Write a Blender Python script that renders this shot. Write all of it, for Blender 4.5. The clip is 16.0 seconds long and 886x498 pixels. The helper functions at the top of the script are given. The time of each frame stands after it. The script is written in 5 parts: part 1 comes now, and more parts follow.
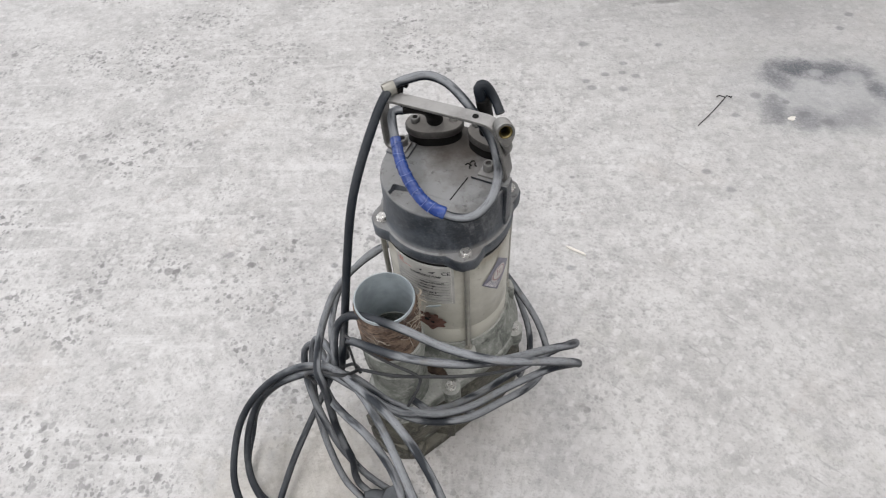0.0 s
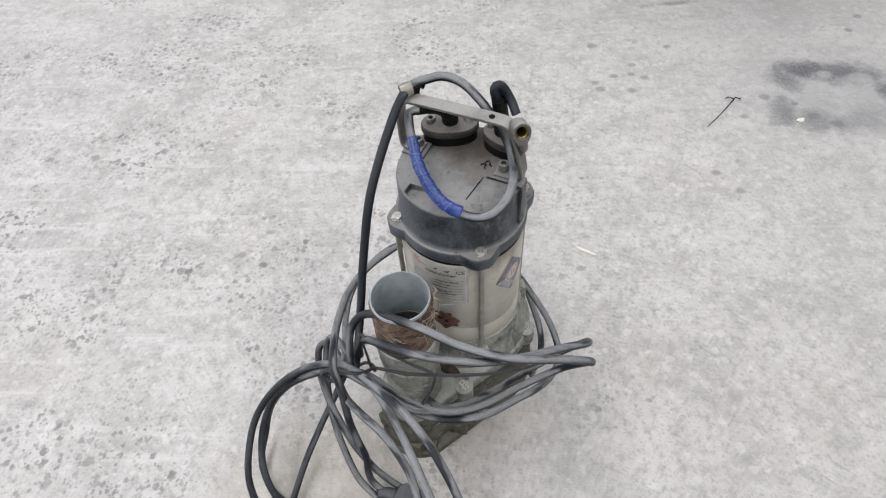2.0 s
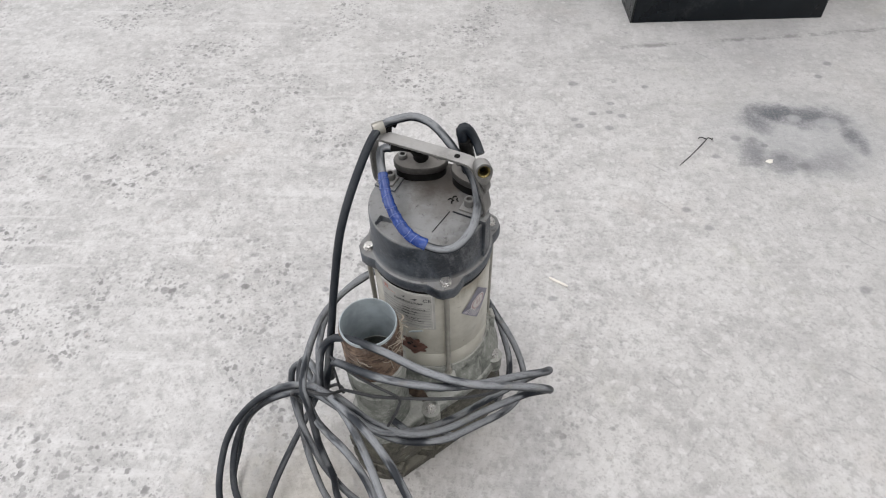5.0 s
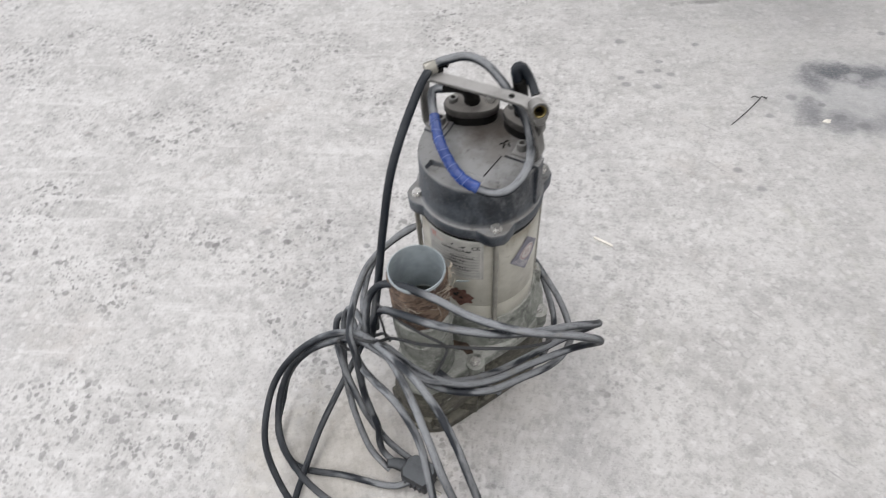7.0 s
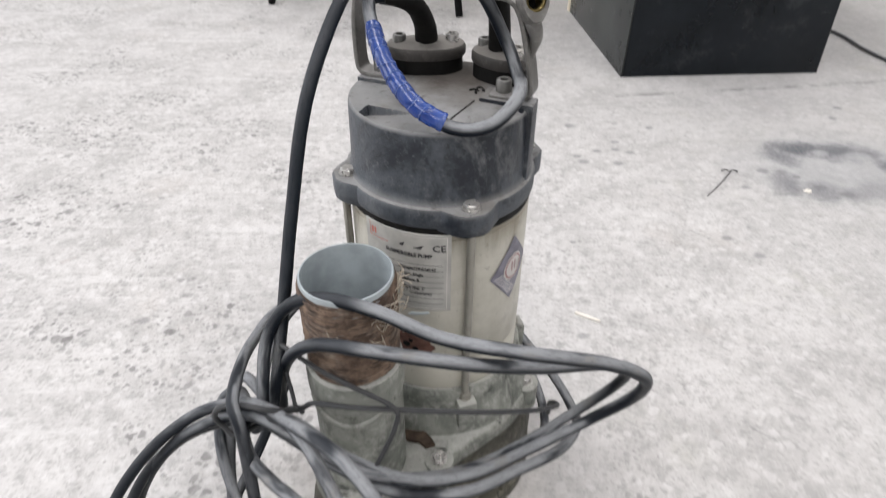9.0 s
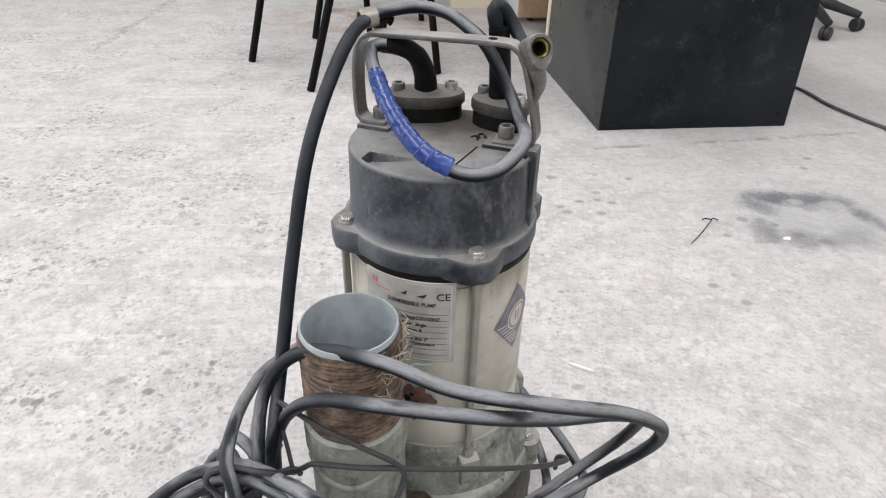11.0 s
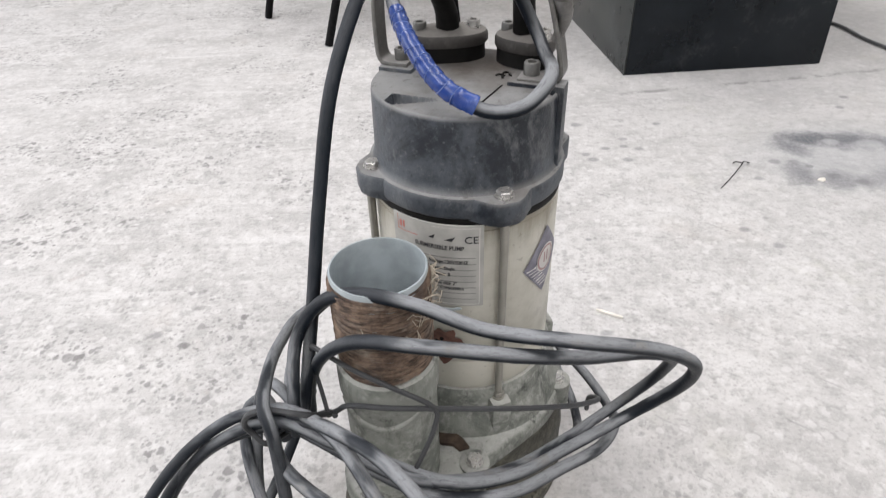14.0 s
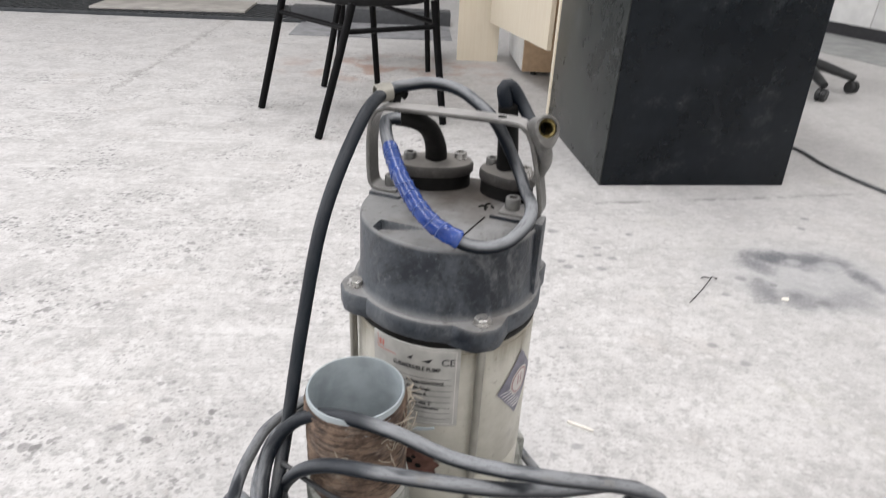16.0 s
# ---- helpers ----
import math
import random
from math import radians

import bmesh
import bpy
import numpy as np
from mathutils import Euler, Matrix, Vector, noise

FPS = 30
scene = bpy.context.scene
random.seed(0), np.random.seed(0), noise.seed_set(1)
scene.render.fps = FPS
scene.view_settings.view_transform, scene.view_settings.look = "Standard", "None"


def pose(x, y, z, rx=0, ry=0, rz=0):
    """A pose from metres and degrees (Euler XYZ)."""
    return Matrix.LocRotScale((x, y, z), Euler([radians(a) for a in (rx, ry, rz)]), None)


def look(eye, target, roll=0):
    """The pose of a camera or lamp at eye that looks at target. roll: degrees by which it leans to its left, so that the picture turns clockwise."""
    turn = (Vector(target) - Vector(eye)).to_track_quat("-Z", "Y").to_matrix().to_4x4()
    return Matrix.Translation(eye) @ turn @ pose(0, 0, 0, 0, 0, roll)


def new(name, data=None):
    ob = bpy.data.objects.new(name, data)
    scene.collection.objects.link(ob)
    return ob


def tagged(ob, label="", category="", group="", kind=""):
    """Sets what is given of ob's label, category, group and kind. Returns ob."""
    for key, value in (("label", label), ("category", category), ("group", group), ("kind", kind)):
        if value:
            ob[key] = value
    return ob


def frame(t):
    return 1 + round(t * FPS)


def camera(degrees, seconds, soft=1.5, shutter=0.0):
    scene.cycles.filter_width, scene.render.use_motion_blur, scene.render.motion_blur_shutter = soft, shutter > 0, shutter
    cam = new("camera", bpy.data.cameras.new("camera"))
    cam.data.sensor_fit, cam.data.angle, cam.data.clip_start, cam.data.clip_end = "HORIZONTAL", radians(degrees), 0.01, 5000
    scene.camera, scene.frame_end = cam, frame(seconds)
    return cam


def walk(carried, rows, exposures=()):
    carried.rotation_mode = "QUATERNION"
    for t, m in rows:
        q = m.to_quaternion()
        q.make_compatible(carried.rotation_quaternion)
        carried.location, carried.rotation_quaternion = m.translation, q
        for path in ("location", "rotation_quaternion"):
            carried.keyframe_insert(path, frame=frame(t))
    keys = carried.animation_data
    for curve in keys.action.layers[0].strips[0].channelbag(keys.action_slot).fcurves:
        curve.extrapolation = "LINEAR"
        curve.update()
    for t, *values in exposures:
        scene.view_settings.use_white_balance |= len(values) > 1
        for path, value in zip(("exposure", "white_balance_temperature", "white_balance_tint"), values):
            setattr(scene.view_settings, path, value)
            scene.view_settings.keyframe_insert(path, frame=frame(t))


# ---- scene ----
cam = camera(70.3, 16.0, soft=1.15, shutter=0.8)
PATH = [
    (0, (0.055, 0.086, 0.953), (-0.047, 1.292, -0.639), -4.0),
    (0.5, (0.044, 0.089, 0.952), (-0.062, 1.293, -0.641), -3.7),
    (1, (0.039, 0.089, 0.951), (-0.066, 1.29, -0.644), -3.8),
    (1.5, (0.038, 0.082, 0.948), (-0.055, 1.283, -0.649), -3.7),
    (2, (0.042, 0.079, 0.957), (-0.071, 1.29, -0.631), -4.3),
    (2.5, (0.057, 0.074, 0.96), (-0.057, 1.303, -0.614), -4.7),
    (3, (0.075, 0.068, 0.976), (-0.005, 1.334, -0.57), -3.8),
    (5.3, (0.075, 0.061, 0.993), (-0.016, 1.344, -0.557), -1.5),
    (5.5, (0.08, 0.066, 0.994), (0.0, 1.344, -0.542), -1.6),
    (6, (0.069, 0.07, 0.998), (-0.019, 1.359, -0.528), -0.8),
    (6.5, (0.069, 0.054, 0.985), (-0.049, 1.279, -0.592), -3.3),
    (7, (0.052, 0.042, 0.96), (-0.134, 1.245, -0.627), -4.6),
    (7.5, (0.026, 0.042, 0.929), (-0.119, 1.231, -0.672), -2.0),
    (8, (0.004, 0.065, 0.886), (-0.006, 1.35, -0.646), -0.9),
    (8.5, (0.011, 0.096, 0.716), (0.127, 1.578, -0.622), 3.2),
    (9, (0.019, 0.113, 0.649), (0.037, 1.709, -0.557), 0.5),
    (9.5, (0.001, 0.128, 0.634), (0.038, 1.82, -0.431), 1.6),
    (9.7, (0.003, 0.125, 0.634), (0.052, 1.82, -0.393), 0.8),
    (11.8, (-0.006, 0.118, 0.649), (0.113, 1.814, -0.437), 1.7),
    (12, (-0.006, 0.114, 0.657), (0.11, 1.814, -0.39), 1.5),
    (12.5, (-0.018, 0.125, 0.634), (-0.017, 1.773, -0.499), -2.1),
    (13, (-0.021, 0.126, 0.593), (-0.098, 1.641, -0.71), -5.1),
    (13.5, (-0.012, 0.122, 0.605), (-0.028, 1.67, -0.661), -3.1),
    (14, (-0.006, 0.119, 0.626), (0.015, 1.737, -0.549), -1.7),
    (14.5, (-0.008, 0.122, 0.626), (0.023, 1.753, -0.531), -1.1),
    (15, (-0.01, 0.13, 0.627), (0.032, 1.779, -0.503), 0.2),
    (15.5, (-0.008, 0.124, 0.645), (0.054, 1.838, -0.385), 0.8),
    (16, (-0.01, 0.119, 0.661), (0.091, 1.877, -0.287), 2.8),
]
walk(cam, [(t, look(eye, target, roll)) for t, eye, target, roll in PATH], exposures=[(0.0, -0.01, 6500, 10), (7.7, -0.01, 6500, 10), (8.8, 0.22, 6580, 11), (9.6, 0.23, 6580, 11), (12.0, 0.25, 6580, 11), (16.0, 0.28, 6580, 11)])

# ---- light ----
world = bpy.data.worlds.new("world")
scene.world = world
world.use_nodes = True
sky = world.node_tree.nodes.new("ShaderNodeTexSky")
sky.sky_type, sky.sun_disc, sky.sun_elevation, sky.sun_rotation = "NISHITA", False, radians(50), radians(260)
world.node_tree.links.new(sky.outputs[0], world.node_tree.nodes["Background"].inputs[0])
world.node_tree.nodes["Background"].inputs[1].default_value = 0.1


def area(name, x, y, z, target, sx, sy, watts, colour):
    data = bpy.data.lights.new(name, "AREA")
    data.shape, data.size, data.size_y, data.energy, data.color = "RECTANGLE", sx, sy, watts, colour
    ob = new(name, data)
    ob.matrix_world = look((x, y, z), target)
    return ob


DOOR_W, ROOF_W = 126.0, 203.0
area("daylight_in_shutter_opening", -4.85, 1.2, 1.9, (0, 1.2, 0.6), 4.6, 3.2, DOOR_W, (0.975, 0.975, 1.0))
area("roof_light", -1.2, -0.55, 4.35, (-1.2, -0.549, 0), 1.0, 8.6, ROOF_W, (1.0, 0.978, 0.985))
area("roof_light", 2.4, -0.2, 4.35, (2.4, -0.199, 0), 1.0, 8.6, ROOF_W * 0.76, (1.0, 0.978, 0.985))


# ---- materials ----
class Mat:
    """A node material with short helpers for its node tree."""

    def __init__(self, name, rough=0.6, metal=0.0, spec=0.5):
        self.mat = bpy.data.materials.new(name)
        self.mat.use_nodes = True
        self.tree = self.mat.node_tree
        self.bsdf = self.tree.nodes["Principled BSDF"]
        self.bsdf.inputs["Roughness"].default_value = rough
        self.bsdf.inputs["Metallic"].default_value = metal
        self.bsdf.inputs["Specular IOR Level"].default_value = spec
        self.coord = self.tree.nodes.new("ShaderNodeTexCoord").outputs["Object"]

    def put(self, socket, value):
        if isinstance(value, bpy.types.NodeSocket):
            self.tree.links.new(value, socket)
        elif socket.type == "RGBA" and not isinstance(value, (int, float)):
            socket.default_value = (*value[:3], 1)
        else:
            socket.default_value = value

    def scaled(self, s):
        node = self.tree.nodes.new("ShaderNodeMapping")
        self.put(node.inputs[0], self.coord)
        node.inputs["Scale"].default_value = s if hasattr(s, "__len__") else (s, s, s)
        return node.outputs[0]

    def noise(self, scale, detail=4.0, rough=0.55, stretch=None, distort=0.0):
        node = self.tree.nodes.new("ShaderNodeTexNoise")
        self.put(node.inputs["Vector"], self.scaled(stretch) if stretch else self.coord)
        node.inputs["Scale"].default_value, node.inputs["Detail"].default_value = scale, detail
        node.inputs["Roughness"].default_value, node.inputs["Distortion"].default_value = rough, distort
        return node.outputs[0]

    def maths(self, op, a, b=0.0, clamp=False):
        node = self.tree.nodes.new("ShaderNodeMath")
        node.operation, node.use_clamp = op, clamp
        self.put(node.inputs[0], a)
        self.put(node.inputs[1], b)
        return node.outputs[0]

    def band(self, value, lo, hi, a=0.0, b=1.0):
        node = self.tree.nodes.new("ShaderNodeMapRange")
        node.interpolation_type = "SMOOTHSTEP"
        self.put(node.inputs[0], value)
        for n, v in zip((1, 2, 3, 4), (lo, hi, a, b)):
            node.inputs[n].default_value = v
        return node.outputs[0]

    def mix(self, fac, a, b, how="MIX"):
        node = self.tree.nodes.new("ShaderNodeMix")
        node.data_type, node.blend_type = "RGBA", how
        self.put(node.inputs[0], fac)
        self.put(node.inputs[6], a)
        self.put(node.inputs[7], b)
        return node.outputs[2]

    def upward(self):
        geo = self.tree.nodes.new("ShaderNodeNewGeometry")
        split = self.tree.nodes.new("ShaderNodeSeparateXYZ")
        self.put(split.inputs[0], geo.outputs["Normal"])
        return split.outputs[2]

    def random(self):
        return self.tree.nodes.new("ShaderNodeObjectInfo").outputs["Random"]

    def bump(self, height, strength=0.3, distance=0.002):
        node = self.tree.nodes.new("ShaderNodeBump")
        node.inputs["Strength"].default_value, node.inputs["Distance"].default_value = strength, distance
        self.put(node.inputs["Height"], height)
        self.tree.links.new(node.outputs[0], self.bsdf.inputs["Normal"])

    def done(self, colour, rough=None):
        self.put(self.bsdf.inputs["Base Color"], colour)
        if rough is not None:
            self.put(self.bsdf.inputs["Roughness"], rough)
        return self.mat


def dusty(name, base, dust, rough=0.6, metal=0.0, amount=0.7, grain=60.0, mottling=0.25, relief=0.25, smears=0.35, lo=0.1, hi=0.95):
    """A worn surface with settled dust on its upward faces and smears elsewhere."""
    m = Mat(name, rough, metal)
    big, fine = m.noise(grain * 0.35, 5), m.noise(grain * 4, 3)
    body = m.mix(m.band(big, 0.35, 0.7), base, tuple(c * (1 - mottling) for c in base))
    body = m.mix(m.band(fine, 0.5, 0.8, 0.0, 0.2), body, dust)
    lie = m.band(m.upward(), lo, hi, 0.0, amount)
    lie = m.maths("MULTIPLY", lie, m.band(m.noise(grain * 0.5, 6, 0.7), 0.25, 0.55, 0.55, 1.0), True)
    smear = m.band(m.noise(grain * 0.3, 7, 0.72, distort=0.8), 0.42, 0.75, 0.0, smears)
    fac = m.maths("MAXIMUM", lie, smear)
    m.bump(fine, relief, 0.001)
    return m.done(m.mix(fac, body, dust), m.maths("ADD", rough, m.maths("MULTIPLY", fac, 0.3), True))


def plain(name, colour, rough=0.5, metal=0.0, grain=40.0, vary=0.15, relief=0.1, spec=0.5):
    m = Mat(name, rough, metal, spec)
    n = m.noise(grain, 5)
    m.bump(m.noise(grain * 6, 3), relief, 0.0008)
    return m.done(m.mix(m.band(n, 0.3, 0.7), colour, tuple(c * (1 - vary) for c in colour)), m.band(n, 0.3, 0.7, rough - 0.06, rough + 0.08))


def concrete():
    """Worn pale workshop floor: cement clouds, trowel streaks, bared aggregate, drips and an oil ring."""
    m = Mat("worn_concrete", 0.72, 0.0, 0.4)
    split = m.tree.nodes.new("ShaderNodeSeparateXYZ")
    m.put(split.inputs[0], m.coord)
    x, y = split.outputs[0], split.outputs[1]

    def away(px, py, sx=1.0, sy=1.0):
        dx = m.maths("MULTIPLY", m.maths("SUBTRACT", x, px), 1 / sx)
        dy = m.maths("MULTIPLY", m.maths("SUBTRACT", y, py), 1 / sy)
        return m.maths("SQRT", m.maths("ADD", m.maths("MULTIPLY", dx, dx), m.maths("MULTIPLY", dy, dy)))

    def grains(scale, share, wide, warp):
        """Single grains of aggregate: one in each chosen cell, of uneven size and outline."""
        bend = m.tree.nodes.new("ShaderNodeTexNoise")
        bend.inputs["Scale"].default_value, bend.inputs["Detail"].default_value = scale * 1.3, 3.0
        m.put(bend.inputs["Vector"], m.coord)
        shift = m.tree.nodes.new("ShaderNodeVectorMath")
        shift.operation = "MULTIPLY_ADD"
        m.put(shift.inputs[0], bend.outputs["Color"])
        shift.inputs[1].default_value = (warp / scale,) * 3
        m.put(shift.inputs[2], m.coord)
        cell = m.tree.nodes.new("ShaderNodeTexVoronoi")
        cell.inputs["Scale"].default_value = scale
        m.put(cell.inputs["Vector"], shift.outputs[0])
        pick = m.tree.nodes.new("ShaderNodeSeparateColor")
        m.put(pick.inputs[0], cell.outputs["Color"])
        chosen = m.maths("LESS_THAN", pick.outputs[0], share)
        size = m.maths("MULTIPLY", m.maths("ADD", m.maths("MULTIPLY", pick.outputs[1], 0.7), 0.4), wide)
        body = m.band(m.maths("DIVIDE", cell.outputs["Distance"], size), 1.0, 0.6)
        return m.maths("MULTIPLY", m.maths("MULTIPLY", chosen, body), m.band(pick.outputs[2], 0.0, 1.0, 0.35, 1.0))

    cloud, fleck, grit = m.noise(8, 6, 0.66), m.noise(42, 6, 0.72), m.noise(170, 4, 0.7)
    near = m.band(y, 0.9, 2.2, 1.0, 0.3)
    left, right = m.band(x, 0.05, -0.55), m.band(x, -0.1, 0.6)
    c = m.mix(m.band(cloud, 0.36, 0.66), (0.54, 0.533, 0.526), (0.425, 0.419, 0.412))
    c = m.mix(m.maths("MULTIPLY", m.band(fleck, 0.5, 0.62, 0.0, 0.6), m.band(near, 0.3, 1.0, 0.6, 1.0)), c, (0.34, 0.335, 0.33))
    c = m.mix(m.band(fleck, 0.47, 0.34, 0.0, 0.6), c, (0.605, 0.6, 0.593))
    c = m.mix(m.maths("MULTIPLY", m.band(grit, 0.53, 0.66, 0.0, 0.42), near), c, (0.25, 0.246, 0.241))
    c = m.mix(m.band(grit, 0.46, 0.32, 0.0, 0.3), c, (0.64, 0.636, 0.63))
    # faint earthy, rosy and greenish tints
    c = m.mix(m.band(m.noise(3.1, 5, 0.7), 0.55, 0.72, 0.0, 0.22), c, (0.46, 0.41, 0.37))
    c = m.mix(m.maths("MULTIPLY", m.band(m.noise(5.3, 5, 0.7, distort=0.4), 0.56, 0.72, 0.0, 0.35), right), c, (0.4, 0.4, 0.335))
    c = m.mix(m.band(m.noise(21, 5, 0.7), 0.63, 0.74, 0.0, 0.3), c, (0.5, 0.42, 0.39))
    # trowel streaks, strongest away from the door
    trowel = m.noise(9, 6, 0.7, stretch=(0.28, 3.4, 1))
    c = m.mix(m.maths("MULTIPLY", m.band(trowel, 0.54, 0.66, 0.0, 0.55), m.band(left, 0.0, 1.0, 0.4, 1.0)), c, (0.615, 0.611, 0.605))
    c = m.mix(m.maths("MULTIPLY", m.band(trowel, 0.44, 0.32, 0.0, 0.4), left), c, (0.42, 0.415, 0.41))
    # bared aggregate, thick in worn tracts
    tract = m.band(m.noise(4.6, 5, 0.62), 0.44, 0.6, 0.0, 0.8)
    for px, py, sx, sy in ((-0.66, 0.757, 0.073, 0.109), (-0.674, 0.627, 0.092, 0.047), (-0.526, 0.78, 0.06, 0.072), (-0.474, 0.437, 0.049, 0.047), (-0.617, 0.429, 0.077, 0.043), (-0.735, 0.655, 0.138, 0.082), (-0.739, 1.412, 0.119, 0.158), (-0.738, 1.101, 0.144, 0.123), (-0.670, 0.424, 0.112, 0.062), (-0.892, 0.870, 0.132, 0.068)):
        tract = m.maths("MAXIMUM", tract, m.band(m.maths("ADD", away(px, py, sx, sy), m.maths("MULTIPLY", m.maths("SUBTRACT", cloud, 0.5), 2.2)), 1.35, 0.2))
    tract = m.maths("MULTIPLY", tract, m.band(right, 0.0, 1.0, 1.0, 0.3))
    dark = m.maths("MULTIPLY", grains(85, 0.42, 0.62, 0.9), m.band(tract, 0.0, 1.0, 0.14, 0.95))
    c = m.mix(dark, c, (0.215, 0.212, 0.21))
    dark = m.maths("MULTIPLY", grains(52, 0.3, 0.55, 1.1), m.band(tract, 0.3, 0.9, 0.0, 1.0))
    c = m.mix(dark, c, (0.2, 0.197, 0.195))
    dark = m.maths("MULTIPLY", grains(140, 0.4, 0.6, 0.9), m.band(tract, 0.0, 1.0, 0.3, 0.9))
    c = m.mix(dark, c, (0.235, 0.231, 0.228))
    c = m.mix(m.maths("MULTIPLY", grains(66, 0.34, 0.6, 1.0), 0.55), c, (0.64, 0.635, 0.63))
    c = m.mix(m.maths("MULTIPLY", grains(34, 0.05, 0.26, 0.7), 0.6), c, (0.15, 0.15, 0.15))
    wob = m.maths("MULTIPLY", m.maths("SUBTRACT", m.noise(13, 6, 0.7), 0.5), 0.9)
    fray = m.maths("MULTIPLY", m.maths("SUBTRACT", m.noise(24, 6, 0.75), 0.5), 1.9)
    # floor colour ramps greyer towards the desk side and the back
    c = m.mix(m.maths("MULTIPLY", m.band(m.maths("ADD", x, m.maths("MULTIPLY", y, 0.35)), 0.6, 1.7, 0.0, 0.55), m.band(m.noise(2.2, 5, 0.7), 0.3, 0.6, 0.55, 1.0)), c, (0.37, 0.368, 0.364))
    # oil ring: soft dark dabs round a pale heart
    c = m.mix(m.band(m.maths("ADD", away(0.86, 1.25, 0.25, 0.17), wob), 1.15, 0.3, 0.0, 0.42), c, (0.31, 0.32, 0.335))
    oil = None
    for px, py, sx, sy, k in ((0.802, 1.336, 0.079, 0.041, 1), (0.751, 1.306, 0.039, 0.051, 0.75), (0.886, 1.326, 0.078, 0.044, 0.9), (0.942, 1.315, 0.043, 0.032, 0.75), (0.964, 1.257, 0.028, 0.048, 0.8), (0.973, 1.226, 0.018, 0.04, 0.7), (0.719, 1.183, 0.042, 0.058, 0.65), (0.77, 1.161, 0.057, 0.044, 0.62), (0.847, 1.151, 0.065, 0.033, 0.45), (0.898, 1.161, 0.049, 0.052, 0.35)):
        d = m.band(m.maths("ADD", away(px, py, sx, sy), fray), 1.3, 0.25, 0.0, k)
        oil = d if oil is None else m.maths("MAXIMUM", oil, d)
    c = m.mix(m.maths("MULTIPLY", oil, m.band(grit, 0.3, 0.6, 0.66, 0.92)), c, (0.085, 0.092, 0.105))
    for px, py, sx, sy in ((0.845, 1.32, 0.021, 0.015), (0.92, 1.304, 0.031, 0.021)):
        c = m.mix(m.band(m.maths("ADD", away(px, py, sx, sy), wob), 1.15, 0.6, 0.0, 0.6), c, (0.38, 0.385, 0.39))
    # drips and single marks on the floor
    spots = None
    for px, py, s in ((0.324, 1.448, 0.011), (0.508, 1.438, 0.009), (0.412, 1.367, 0.008), (0.363, 1.326, 0.009), (0.433, 1.318, 0.009), (0.405, 1.331, 0.008), (0.317, 1.302, 0.009), (0.327, 1.278, 0.01), (0.398, 1.271, 0.01), (0.689, 1.241, 0.011), (0.728, 1.238, 0.011), (0.749, 1.217, 0.007), (0.63, 1.176, 0.009), (0.82, 1.149, 0.013), (0.778, 1.176, 0.012), (0.529, 1.005, 0.009), (0.565, 0.954, 0.009), (0.231, 0.764, 0.008), (0.255, 0.993, 0.005), (0.828, 0.805, 0.011), (1.002, 1.55, 0.01), (0.96, 1.492, 0.009), (-0.432, 1.236, 0.008), (-0.415, 0.795, 0.008), (-0.209, 0.77, 0.006)):
        d = m.band(m.maths("ADD", away(px, py, s * 1.25, s), m.maths("MULTIPLY", fray, 0.6)), 1.2, 0.5)
        spots = d if spots is None else m.maths("MAXIMUM", spots, d)
    c = m.mix(m.maths("MULTIPLY", spots, 0.5), c, (0.14, 0.142, 0.15))
    # short slanting scratches on the open slab
    along = m.maths("ADD", m.maths("MULTIPLY", x, 7.0), m.maths("MULTIPLY", y, -6.0))
    across = m.maths("ADD", m.maths("MULTIPLY", x, 62.0), m.maths("MULTIPLY", y, 74.0))
    mesh = m.tree.nodes.new("ShaderNodeCombineXYZ")
    m.put(mesh.inputs[0], along)
    m.put(mesh.inputs[1], across)
    cut = m.tree.nodes.new("ShaderNodeTexNoise")
    cut.inputs["Scale"].default_value, cut.inputs["Detail"].default_value = 1.0, 2.0
    m.put(cut.inputs["Vector"], mesh.outputs[0])
    tear = m.maths("MULTIPLY", m.band(cut.outputs[0], 0.68, 0.73), m.maths("MULTIPLY", m.band(x, 0.1, 0.35), m.band(m.noise(4, 3), 0.4, 0.52)))
    c = m.mix(m.maths("MULTIPLY", tear, 0.4), c, (0.22, 0.22, 0.22))
    # thin crack before the desk
    line = m.maths("ABSOLUTE", m.maths("ADD", m.maths("SUBTRACT", y, m.maths("ADD", 1.55, m.maths("MULTIPLY", x, 0.14))), m.maths("MULTIPLY", wob, 0.02)))
    crack = m.maths("MULTIPLY", m.band(line, 0.014, 0.003), m.maths("MULTIPLY", m.band(x, 0.35, 0.5), m.band(m.noise(13, 4, 0.7), 0.45, 0.6)))
    c = m.mix(m.maths("MULTIPLY", crack, 0.55), c, (0.14, 0.135, 0.13))
    # long hairline across the slab
    line = m.maths("ABSOLUTE", m.maths("ADD", m.maths("ADD", x, 1.17), m.maths("MULTIPLY", m.maths("ADD", wob, fray), 0.1)))
    hair = m.maths("MULTIPLY", m.band(line, 0.016, 0.004), m.band(y, 2.4, 2.6))
    c = m.mix(m.maths("MULTIPLY", hair, 0.5), c, (0.2, 0.19, 0.18))
    # darker slab towards the back of the hall and a damp reddish tract under the chairs
    c = m.mix(m.band(m.maths("ADD", y, m.maths("MULTIPLY", wob, 0.3)), 2.3, 3.6, 0.0, 0.12), c, (0.4, 0.385, 0.37))
    rust = m.maths("MULTIPLY", m.band(away(-0.1, 3.1, 0.6, 0.35), 1.2, 0.3), m.band(m.noise(6, 5), 0.46, 0.62, 0.0, 0.8))
    c = m.mix(rust, c, (0.36, 0.24, 0.19))
